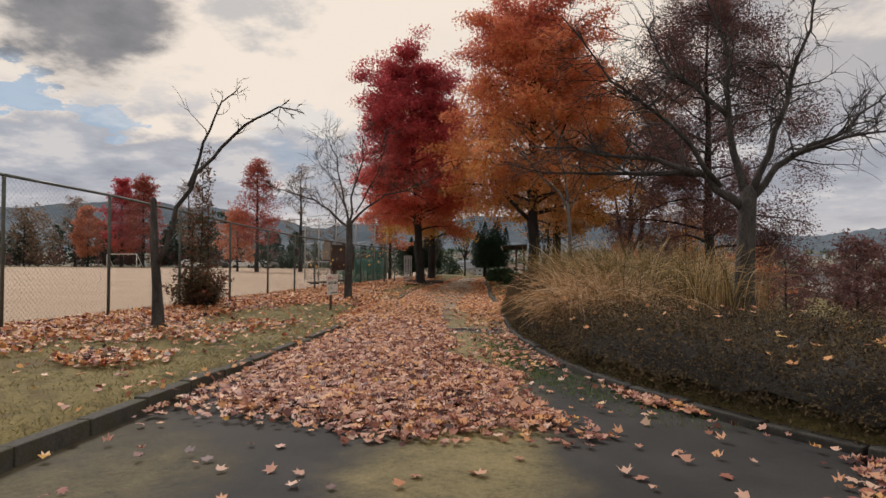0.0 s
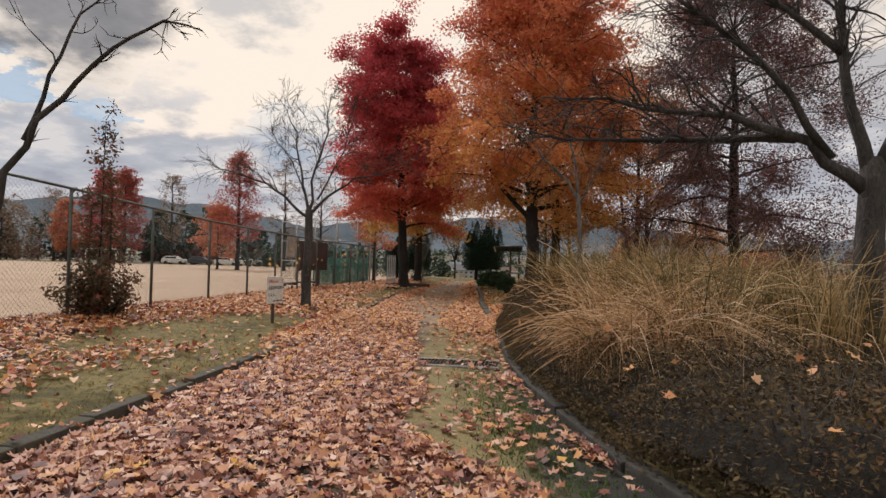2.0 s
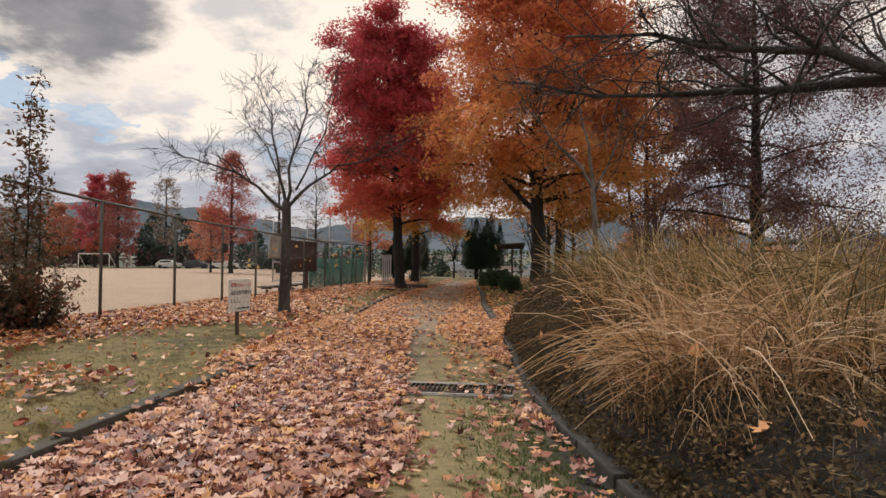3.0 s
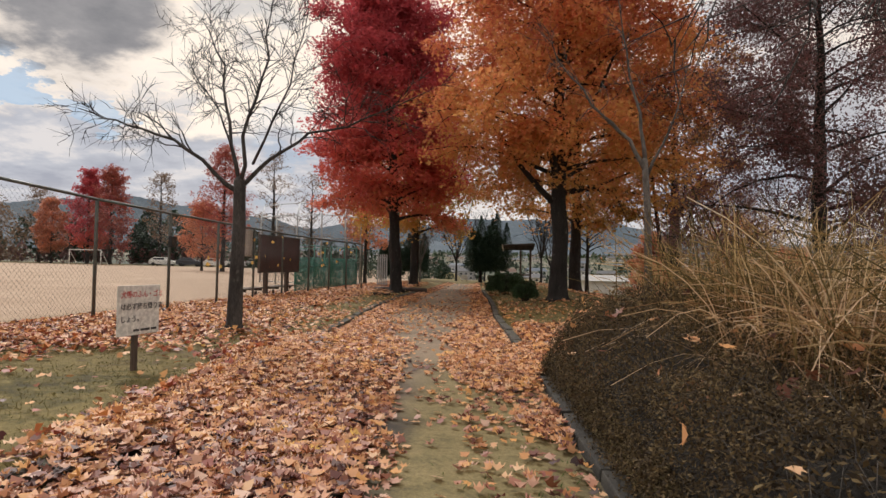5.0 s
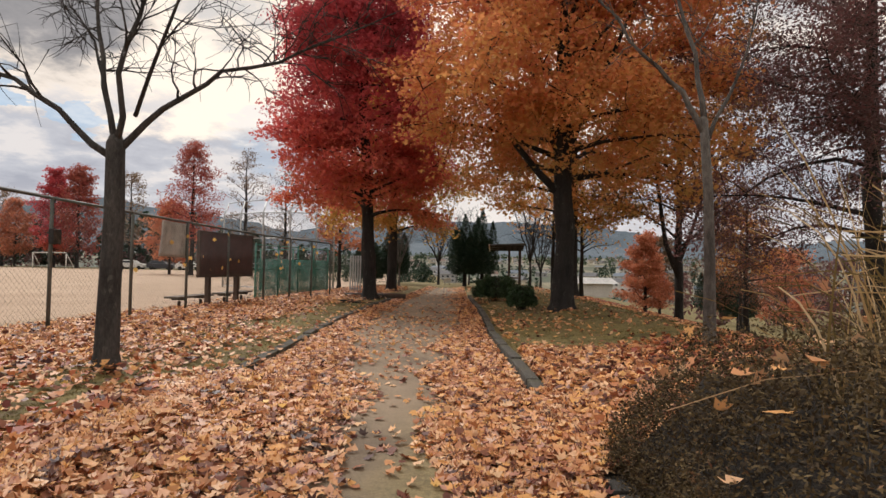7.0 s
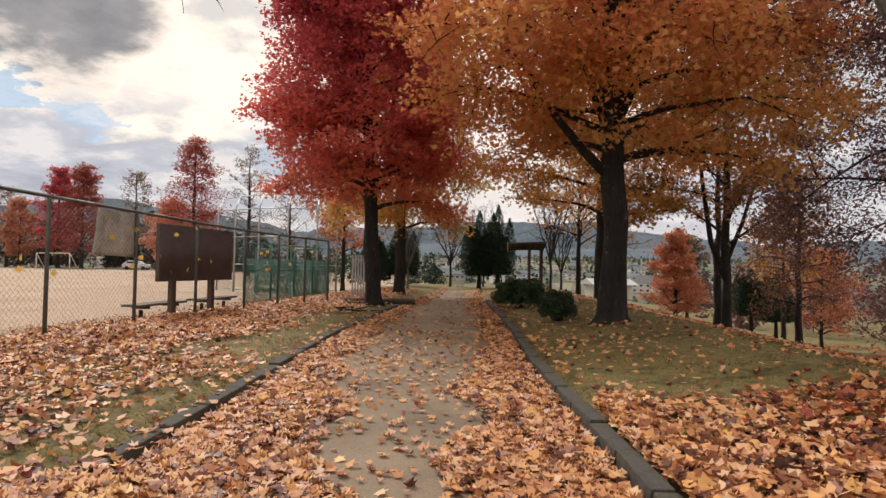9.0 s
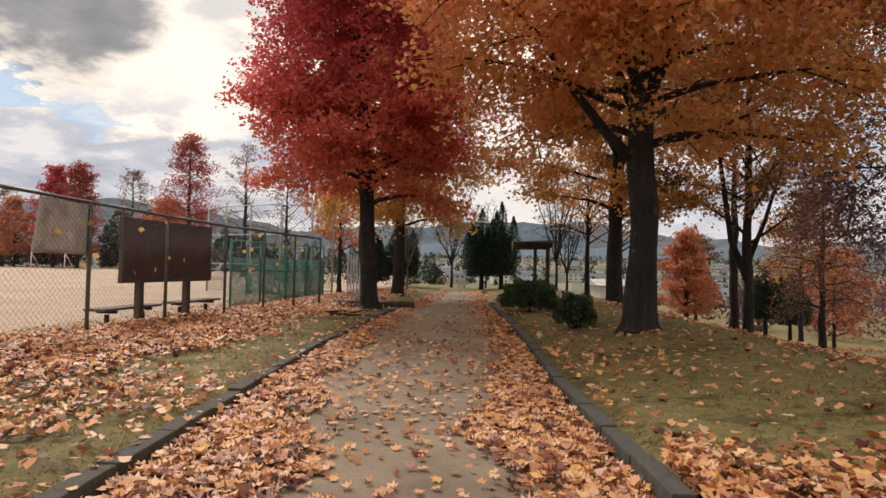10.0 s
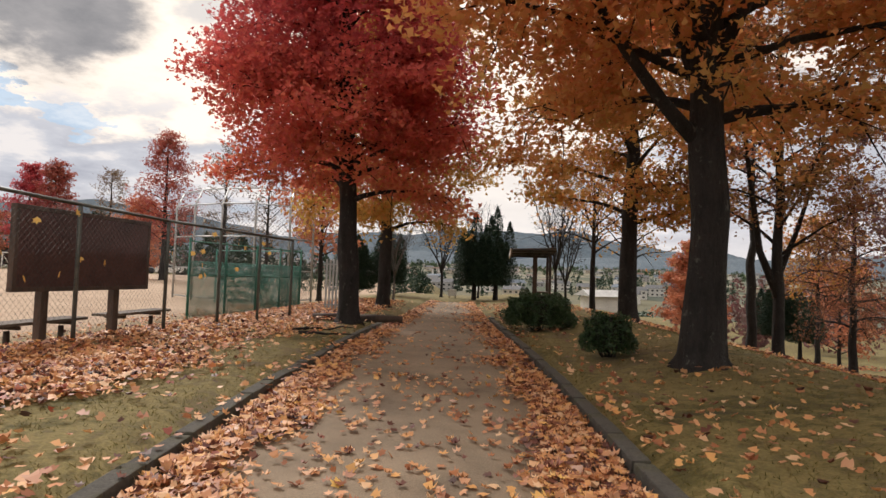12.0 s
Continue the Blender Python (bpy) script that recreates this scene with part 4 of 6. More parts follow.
def hedge_top(y, d):
    """How high the hedge stands, lumpy from place to place and taller towards its far end."""
    y, d = np.asarray(y, float), np.asarray(d, float)
    h = 0.46 + 0.26 * smooth_step(10.2, 12.6, y) + 0.10 * np.sin(y * 2.1) * np.sin(d * 2.7 + y)
    h = h + np.array([0.16 * noise.noise((p * 2.2, q * 2.2, 9.0)) + 0.14 * noise.noise((p * 4.4, q * 4.4, 3.0)) + 0.09 * noise.noise((p * 9.5, q * 9.5, 6.0)) for p, q in zip(y.ravel(), d.ravel())]).reshape(y.shape)
    return h * (smooth_step(-0.05, 0.40, d) * smooth_step(15.0, 14.1, y)) ** 0.45


def build_bed():
    rng = np.random.default_rng(31)
    hedge = thing("hedge", (0, 0, 0), "low dark brown clipped hedge in the planted bed", "hedge")
    n = 260000
    y = np.where(rng.uniform(0, 1, n) < 0.5, rng.uniform(10.6, 14.9, n), rng.uniform(3.6, 14.9, n))
    d = 0.06 + 3.2 * rng.uniform(0, 1, n) ** 1.8
    x, yy = bed_point(y, d)
    # small sprigs stand proud of the clipped mass and leave dark hollows between them
    sprig = np.array([noise.noise((p * 11, q * 11, 5.0)) for p, q in zip(y, d)])
    top = hedge_top(y, d) + 0.07 * sprig
    z = height(x, yy) + top * (1 - rng.uniform(0, 1, n) ** 2.0 * 0.92)
    push = 0.05 * np.array([noise.noise((p * 8, q * 11, 2.0)) for p, q in zip(y, z)]) * (d < 0.5)
    at = np.stack([x + rng.normal(0, 0.022, n) - push, yy + rng.normal(0, 0.022, n), z], 1)
    near = y > 10.6
    part("foliage", scatter("foliage", rng, at[~near], 0.032, KITE, M["leaf_hedge"]), hedge)["kind"] = "stuff"
    part("foliage", scatter("foliage", rng, at[near], 0.021, KITE, M["leaf_hedge"]), hedge)["kind"] = "stuff"
    # added sheet stops see-through; its near-black colour stands in for inner shade
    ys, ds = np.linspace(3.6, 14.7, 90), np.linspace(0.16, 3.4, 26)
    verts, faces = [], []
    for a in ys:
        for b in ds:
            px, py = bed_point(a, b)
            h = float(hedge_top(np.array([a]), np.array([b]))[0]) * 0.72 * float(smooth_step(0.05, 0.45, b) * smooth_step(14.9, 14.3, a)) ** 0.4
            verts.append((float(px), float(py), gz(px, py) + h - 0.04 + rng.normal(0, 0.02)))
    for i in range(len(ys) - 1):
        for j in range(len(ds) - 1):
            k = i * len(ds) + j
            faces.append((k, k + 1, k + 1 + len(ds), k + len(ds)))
    part("shade_core", mesh_of("shade_core", verts, faces, M["shade_fill"], True), hedge, "dark filler sheet standing for the shaded inside of the hedge")
    # twigs that stick out of the hedge
    lines = []
    for _ in range(2600):
        a, b = rng.uniform(3.6, 14.6), rng.uniform(0.2, 3.2)
        px, py = bed_point(a, b)
        p = (float(px), float(py), gz(px, py) + 0.55 * float(hedge_top(np.array([a]), np.array([b]))[0]))
        lines.append((bend(rng, p, (rng.normal(0, 0.4), rng.normal(0, 0.4), 1), rng.uniform(0.15, 0.34), 3, 0.2, 0), (0.003, 0.0025, 0.0018, 0.0012)))
    part("twig_mass", tubes("twigs", lines, M["bark_pale"], 3), hedge)["kind"] = "stuff"

    # tall grass in clumps, its blades arching over
    def clump_grass(count, tall, at_y, at_d, name, lean_out, sags, widths, mat, label, toward=None):
        segs = 8
        y, d = at_y, at_d
        x, yy = bed_point(y, d)
        base = np.stack([x, yy, height(x, yy) + 0.05], 1)
        h = tall * rng.uniform(0.58, 1.2, count)
        az = rng.uniform(0, 2 * np.pi, count) if toward is None else rng.normal(toward, 1.9, count)
        out = np.abs(rng.normal(0.14, 0.12, count)) + lean_out
        sag = rng.uniform(sags[0], sags[1], count)
        w = rng.uniform(widths[0], widths[1], count)
        t = np.linspace(0, 1, segs + 1)[None]
        reach = h[:, None] * (out[:, None] * t ** 1.6 + sag[:, None] * 0.5 * t ** 3.0)
        rise = h[:, None] * (t - sag[:, None] * 0.64 * t ** 3.4)
        cx = base[:, 0:1] + np.cos(az)[:, None] * reach
        cy = base[:, 1:2] + np.sin(az)[:, None] * reach
        cz = base[:, 2:3] + rise
        width = w[:, None] * np.clip(1.15 - t, 0.12, 1)
        face = az + np.pi / 2 + rng.normal(0, 0.5, count)
        ox, oy = np.cos(face)[:, None] * width, np.sin(face)[:, None] * width
        L, R = np.stack([cx - ox, cy - oy, cz], 2), np.stack([cx + ox, cy + oy, cz + 0.004], 2)
        verts = np.concatenate([L, R], 1).reshape(-1, 3)
        k = 2 * (segs + 1)
        i = np.arange(count)[:, None] * k + np.arange(segs)[None]
        faces = np.stack([i, i + segs + 1, i + segs + 2, i + 1], 2).reshape(-1, 4)
        g = tagged(new(name, mesh_of(name, verts.tolist(), faces.tolist(), M[mat])), label, "grass", kind="stuff")
        return g

    def clumps(count, k, y0, y1, d0, d1, spread):
        cy, cd = rng.uniform(y0, y1, k), rng.uniform(d0, d1, k)
        cd = np.maximum(cd, 0.55 * smooth_step(9.2, 8.0, cy) + 0.95 * smooth_step(10.6, 11.8, cy))
        cx, cyy = bed_point(cy, cd)
        ok = (cx < 2.0 + 0.34 * (cyy - 1.3)) & (cyy > 7.2)
        cy, cd = cy[ok], cd[ok]
        pick = rng.integers(0, len(cy), count)
        return cy[pick] + rng.normal(0, spread, count), np.maximum(0.2, cd[pick] + rng.normal(0, spread, count))

    n = 2400
    y, d = clumps(n, 50, 8.7, 9.7, 0.4, 1.5, 0.13)
    clump_grass(n, 0.98, y, d, "tall_grass", 0.04, (0.15, 1.25), (0.0018, 0.005), "straw", "pale straw-coloured grass arching over the kerb of the bed", 3.6)
    n = 4800
    y, d = clumps(n, 110, 8.7, 13.9, 1.0, 3.8, 0.10)
    clump_grass(n, 1.30, y, d, "tall_grass", 0.03, (0.05, 0.75), (0.0035, 0.0085), "reed", "upright olive-brown reed grass in the middle of the bed")
    n = 1900
    y, d = rng.normal(0, 0.11, n), rng.normal(0, 0.12, n)
    k = rng.integers(0, 26, n)
    y, d = y + rng.uniform(11.9, 13.8, 26)[k], np.maximum(0.45, d + rng.uniform(0.75, 2.3, 26)[k])
    clump_grass(n, 1.34, y, d, "tall_grass", 0.0, (0.05, 0.6), (0.003, 0.008), "reed", "olive-gold reed grass with broad blades at the end of the bed")
    n = 650
    k = rng.integers(0, 12, n)
    y, d = rng.uniform(11.2, 12.7, 12)[k] + rng.normal(0, 0.10, n), np.maximum(0.45, rng.uniform(0.8, 1.5, 12)[k] + rng.normal(0, 0.10, n))
    clump_grass(n, 1.15, y, d, "tall_grass", 0.02, (0.2, 1.1), (0.003, 0.008), "straw", "pale arching grass rising out of the dark hedge")
    m = 36
    y, d = clumps(m, 40, 8.6, 9.4, 0.5, 2.6, 0.15)
    clump_grass(m, 1.1, y, d, "arching_grass", 0.06, (0.8, 1.4), (0.003, 0.0065), "straw", "few broad pale blades bent over the dark hedge", 3.8)


build_bed()


# ---- fallen leaves ----
def path_density(x, y):
    """How thickly leaves lie on the path, 0 to 1."""
    l, r = kerb_l(y), kerb_r(y)
    a, b = x - l, r - x
    wl = np.interp(y, [4.8, 5.2, 6, 7, 8, 9.2, 12.4, 15, 17.3, 20, 22, 28, 34], [3.1, 3.1, 2.85, 2.55, 2.15, 1.7, 1.38, 1.15, 0.85, 0.6, 0.48, 0.42, 0.3])
    wr = np.interp(y, [9, 13, 14.2, 15, 17.3, 20, 22, 28, 34], [0.0, 0.05, 0.4, 0.8, 0.85, 0.72, 0.5, 0.42, 0.35])
    v = np.maximum(smooth_step(wl + 0.2, wl - 0.25, a), smooth_step(wr + 0.15, wr - 0.2, b))
    v = v * smooth_step(4.7, 5.5, y) * np.where(y < 7, smooth_step(0.05, 0.6, a) * 0.7 + 0.3, 1)
    v = np.maximum(v, smooth_step(1.0, 0.6, np.hypot((x - 3.75) / 0.7, (y - 4.5) / 0.24)) * 0.55)
    return np.maximum(v, 0.016 + 0.032 * smooth_step(13, 17, y) * smooth_step(30, 23, y) + 0.10 * smooth_step(1.0, 0.2, b) * smooth_step(7, 9, y)) * np.where(y < 3.5, 0.6, 1)


def lawn_density(x, y):
    l, r = kerb_l(y), kerb_r(y)
    left = np.maximum(smooth_step(-3.3, -4.1, x) * smooth_step(-6.9, -6.0, x), 0.035)
    left = np.maximum(left, smooth_step(14.0, 15.5, y) * smooth_step(21.5, 19.0, y) * smooth_step(-2.15, -2.9, x) * 0.36 * (x > -7))
    left = np.maximum(left, smooth_step(7.9, 8.7, y) * smooth_step(11.0, 10.0, y) * smooth_step(-1.6, -2.3, x) * 0.7)
    left = np.maximum(left, smooth_step(11.0, 12.5, y) * smooth_step(17.2, 16.0, y) * smooth_step(-0.65, -0.15, x - l) * 0.85)
    left = np.maximum(left, smooth_step(20, 24, y) * 0.16)
    left = left * (x > -8.5) * (1 - 0.85 * smooth_step(19, 22, y) * smooth_step(-1.1, -0.5, x - l))
    right = smooth_step(14.7, 15.1, y) * smooth_step(19.0, 18.2, y - 0.10 * (x - 1)) * smooth_step(9, 6, x)
    right = np.maximum(right, np.where(y > 15, 0.05 + 0.12 * smooth_step(28, 33, y) + 0.35 * smooth_step(4.5, 8, x), 0.03))
    return np.where(x < l, left, np.where(x > r, right, 0))


def build_leaves():
    rng = np.random.default_rng(41)
    n = 180000
    y = rng.uniform(1.5, 43.5, n)
    y = np.where(rng.uniform(0, 1, n) < 0.4, rng.uniform(4, 24, n), y)
    l, r = kerb_l(y) + 0.03, np.minimum(kerb_r(y), 6) - 0.03
    x = l + (r - l) * rng.uniform(0, 1, n)
    patch = np.array([noise.noise((a * 0.9, b * 0.9, 0.0)) for a, b in zip(x, y)])
    keep = rng.uniform(0, 1, n) < np.clip(path_density(x + patch * 0.35, y + patch * 0.6), 0, 1) * (0.75 + 0.5 * patch) * np.clip((r - l) / 3.2, 0.5, 1.0)
    x, y = x[keep], y[keep]
    z = 0.016 + rng.uniform(0, 1, len(x)) ** 1.5 * 0.055 * np.clip(path_density(x, y) * 1.4, 0.1, 1)
    z = z + 0.10 * np.clip(1 - (x - kerb_l(y)) / 0.32, 0, 1) * smooth_step(10.5, 11.5, y) * smooth_step(17.0, 16.0, y)
    pink = rng.uniform(0, 1, len(x)) < 0.12 + 0.8 * smooth_step(15, 9, y)
    for some, key, label in ((pink, "fallen_pink", "thick drift of pink-brown fallen leaves on the path"), (~pink, "fallen", "drift of orange fallen leaves along the path")):
        ob = new("fallen_leaves", scatter("fallen_leaves", rng, np.stack([x, y, z], 1)[some], 0.066, STAR5, M[key], 0.38, 1.3))
        tagged(ob, label, "leaves", kind="stuff")
    n = 260000
    y = rng.uniform(2, 40, n)
    y = np.where(rng.uniform(0, 1, n) < 0.3, rng.uniform(14.5, 24, n), y)
    x = np.where(rng.uniform(0, 1, n) < 0.48, kerb_l(y) - 0.08 - rng.uniform(0, 5.6, n), kerb_r(y) + 0.1 + 12 * rng.uniform(0, 1, n) ** 1.6)
    patch = np.array([noise.noise((a * 0.8, b * 0.8, 4.0)) for a, b in zip(x, y)])
    heap = smooth_step(1.0, 0.7, np.hypot((x + 2.45) / 0.5, (y - 6.9) / 0.55) + 0.4 * patch)
    keep = (rng.uniform(0, 1, n) < np.maximum(heap, lawn_density(x + patch * 0.7, y + patch * 0.8) * (0.8 + 0.4 * patch))) & ~((y < 14.9) & (x > 0))
    x, y = x[keep], y[keep]
    z = height(x, y) + 0.025 + rng.uniform(0, 1, len(x)) ** 1.5 * 0.05
    red = rng.uniform(0, 1, len(x)) < np.where(x > 0, np.maximum(0.62 * smooth_step(20.5, 18.5, y) * smooth_step(0.5, 2.0, x - kerb_r(y)), 0.6 * smooth_step(4, 7, x)), 0.12 + 0.3 * smooth_step(18, 15, y))
    for some, key, label in ((red, "fallen_red", "dark red fallen leaves lying among the orange ones"), (~red, "fallen", "orange and brown fallen leaves scattered over the lawn")):
        ob = new("fallen_leaves", scatter("fallen_leaves", rng, np.stack([x, y, z], 1)[some], 0.069, LOBED, M[key], 0.4, 1.3))
        tagged(ob, label, "leaves", kind="stuff")
    # a thin brown cover of leaves down the slope
    n = 20000
    x, y = rng.uniform(5, 30, n), rng.uniform(30, 62, n)
    ok = np.array([noise.noise((a * 0.3, b * 0.3, 8.0)) for a, b in zip(x, y)]) > -0.25
    x, y = x[ok], y[ok]
    ob = new("fallen_leaves", scatter("fallen_leaves", rng, np.stack([x, y, height(x, y) + 0.03], 1), 0.15, LOBED, M["fallen_red"], 0.3, 1.0))
    tagged(ob, "brown and red fallen leaves covering the slope", "leaves", kind="stuff")
    # leaves spilt over the left kerb
    n = 13000
    y = np.where(rng.uniform(0, 1, n) < 0.7, rng.normal(14.2, 1.6, n), rng.uniform(5.5, 26, n))
    x = kerb_l(y) - 0.05 + rng.normal(0, 0.15, n)
    keep = rng.uniform(0, 1, n) < 0.10 + 0.8 * smooth_step(10.8, 12.2, y) * smooth_step(17.0, 15.8, y)
    x, y = x[keep], y[keep]
    over = (x < kerb_l(y) + 0.02)
    z = np.where(over, np.maximum(height(x, y), 0.095) + 0.015, 0.03 + 0.09 * np.clip(1 - (x - kerb_l(y)) / 0.25, 0, 1))
    ob = new("fallen_leaves", scatter("fallen_leaves", rng, np.stack([x, y, z], 1), 0.066, STAR5, M["fallen"], 0.4, 1.0))
    tagged(ob, "orange-brown fallen leaves spilt over the kerb stones", "leaves", kind="stuff")
    # leaves that fill the gap between the two right kerbs
    n = 1500
    y = rng.uniform(14.5, 16.4, n)
    x = kerb_r(y) + rng.normal(0.05, 0.13, n)
    z = 0.02 + 0.09 * smooth_step(-0.12, 0.12, x - kerb_r(y)) + rng.uniform(0, 0.02, n)
    ob = new("fallen_leaves", scatter("fallen_leaves", rng, np.stack([x, y, z], 1), 0.068, STAR5, M["fallen"], 0.35, 1.0))
    tagged(ob, "orange leaves heaped in the gap of the kerb", "leaves", kind="stuff")
    # a few leaves caught in the bed
    n = 300
    y, d = 14.7 - 9.5 * rng.uniform(0, 1, n) ** 2.2, rng.uniform(0.1, 2.4, n)
    x, yy = bed_point(y, d)
    ob = new("fallen_leaves", scatter("fallen_leaves", rng, np.stack([x, yy, height(x, yy) + hedge_top(y, d) + 0.01], 1), 0.075, STAR5, M["fallen"], 0.7, 0.6))
    tagged(ob, "few orange leaves caught on the dark hedge", "leaves", kind="stuff")


build_leaves()


# ---- the dog-walkers' notice ----
def build_notice():
    n = thing("notice_sign", (-2.43, 13.70, gz(-2.43, 13.7)), "small white notice board on a dark post in the lawn", "sign")
    turn = Euler((0, 0, radians(82)))
    board = part("board", box(0.49, 0.012, 0.43, M["white_board"], 0.004, "board"), n)
    board.location, board.rotation_euler = (0.0, 0, 0.53), turn
    post = part("post", box(0.045, 0.04, 0.72, M["timber_dark"], 0.006, "post"), n, "dark wooden post")
    post.location, post.rotation_euler = (-0.035, 0.004, 0.26), turn
    rows = [("犬等のふん・ゴミ", 0.135, "ink_red"), ("は必ず持ち帰りま", 0.03, "ink_black"), ("しょう。", -0.075, "ink_black")]
    for text, z, ink in rows:
        cu = bpy.data.curves.new("lettering", "FONT")
        cu.body, cu.size, cu.extrude = text, 0.062, 0.0006
        cu.offset = 0.0012
        cu.materials.append(M[ink])
        ob = part("lettering", cu, board)
        ob.location = (-0.215, -0.0076, z - 0.02)
        ob.rotation_euler = (radians(90), 0, 0)
    for x, w in ((-0.03, 0.07), (0.075, 0.11), (0.18, 0.07)):
        b = part("small_print", box(w, 0.0012, 0.02, M["ink_black"], 0, "small_print"), board)
        b.location = (x, -0.0068, -0.175)


build_notice()


# ---- drain across the path ----
def build_drain():
    d = thing("drain_channel", (0, 10.98, 0.0), "rusty iron drain grating set in concrete across the path", "drain")
    for s in (-1, 1):
        c = part("concrete_lip", box(2.3, 0.09, 0.10, M["concrete"], 0.01, "concrete_lip"), d)
        c.location = (0.12, s * 0.215, -0.032)
    bed = part("channel_floor", box(2.3, 0.34, 0.02, M["soil"], 0, "channel_floor"), d)
    bed.location = (0.12, 0, -0.028)
    for k in range(4):
        g = part("grating", box(0.54, 0.012, 0.03, M["iron"], 0, "grating"), d)
        g.location = (-0.72 + 0.565 * k, -0.16, 0.008)
        for j in (-0.08, 0.0, 0.08, 0.16, 0.32):
            b = part("cross_bar", box(0.54, 0.01, 0.024, M["iron"], 0.001, "cross_bar"), g)
            b.location = (0, j + (0 if j < 0.3 else 0), 0)
        for j in range(14):
            b = part("bar", box(0.009, 0.33, 0.026, M["iron"], 0.001, "bar"), g)
            b.location = (-0.26 + 0.04 * j, 0.16, 0.001)


build_drain()


# ---- by the fence: board, benches, sheet, shrub ----
def build_board():
    a, b = Vector((-5.83, 23.75, 0)), Vector((-5.66, 26.05, 0))
    mid, d = (a + b) / 2, b - a
    n = thing("notice_board", (mid.x, mid.y, -0.1), "large dark brown wooden board on two posts behind the fence", "board")
    turn = math.atan2(d.y, d.x)
    p = part("panel", box(d.length, 0.05, 0.92, M["board_brown"], 0.006, "panel"), n)
    p.location, p.rotation_euler = (0, 0, 1.35), (0, 0, turn)
    for z in (0.47, -0.47):
        r = part("frame_rail", box(d.length + 0.06, 0.075, 0.055, M["timber_dark"], 0.006, "frame_rail"), p)
        r.location = (0, 0, z)
    for x in (-1, 1):
        r = part("frame_side", box(0.055, 0.072, 0.89, M["timber_dark"], 0.006, "frame_side"), p)
        r.location = (x * (d.length / 2), 0, 0)
    for x in (-0.62, 0.62):
        q = part("post", box(0.11, 0.10, 1.95, M["timber_dark"], 0.012, "post"), n)
        q.location = (d.normalized().x * x - 0.09, d.normalized().y * x, 0.87)
        q.rotation_euler = (0, 0, turn)


build_board()


def build_bench(x, y0, y1):
    n = thing("bench", (x, (y0 + y1) / 2, -0.14), "low backless park bench with weathered wooden slats", "bench", "benches by the playing field")
    ln = y1 - y0
    for k in range(3):
        s = part("slat", box(0.115, ln, 0.045, M["timber_bench"], 0.008, "slat"), n)
        s.location = (-0.13 + 0.13 * k, 0, 0.395)
    for y in (-ln * 0.3, ln * 0.3):
        leg = part("leg", tubes("leg", [([(0, 0, -0.05), (0, 0, 0.3)], (0.045, 0.04))], M["timber_dark"], 8), n, "dark iron leg")
        leg.location = (0, y, 0)
        arm = part("bracket", box(0.36, 0.06, 0.05, M["timber_dark"], 0.008, "bracket"), n)
        arm.location = (0, y, 0.345)


build_bench(-6.95, 24.7, 26.4)
build_bench(-6.95, 27.0, 28.8)


def build_sheet():
    cols, rows = 12, 10
    verts, faces = [], []
    for j in range(rows + 1):
        for i in range(cols + 1):
            u, v = i / cols, j / rows
            y = 21.62 + u * 0.92 - 0.10 * v * (1 - u)
            verts.append((fence_x(y) - 0.035 + 0.012 * math.sin(u * 9 + v * 3), y, fence_top(y) - 0.03 - v * 0.64))
    for j in range(rows):
        for i in range(cols):
            k = j * (cols + 1) + i
            faces.append((k, k + 1, k + cols + 2, k + cols + 1))
    ob = new("hanging_sheet", mesh_of("hanging_sheet", verts, faces, M["sheet"], True))
    so = ob.modifiers.new("thick", "SOLIDIFY")
    so.thickness = 0.006
    tagged(ob, "faded grey-white sheet hung on the chain-link fence", "sheet")


build_sheet()


def build_fence_leaves():
    rng = np.random.default_rng(77)
    me = scatter("leaf", rng, np.zeros((1, 3)), 0.085, STAR5, M["fallen_yellow"], 0.0, 0.3)
    for _ in range(26):
        y = rng.uniform(20, 29)
        ob = new("caught_leaf", me)
        ob.location = (fence_x(y) + 0.02, y, rng.uniform(0.9, fence_top(y) - 0.1))
        ob.rotation_euler = (rng.uniform(0, 6), radians(90) + rng.normal(0, 0.3), rng.normal(0, 0.4))
        tagged(ob, "yellow leaf caught in the fence wire", "leaf", "leaves caught in the fence")


build_fence_leaves()


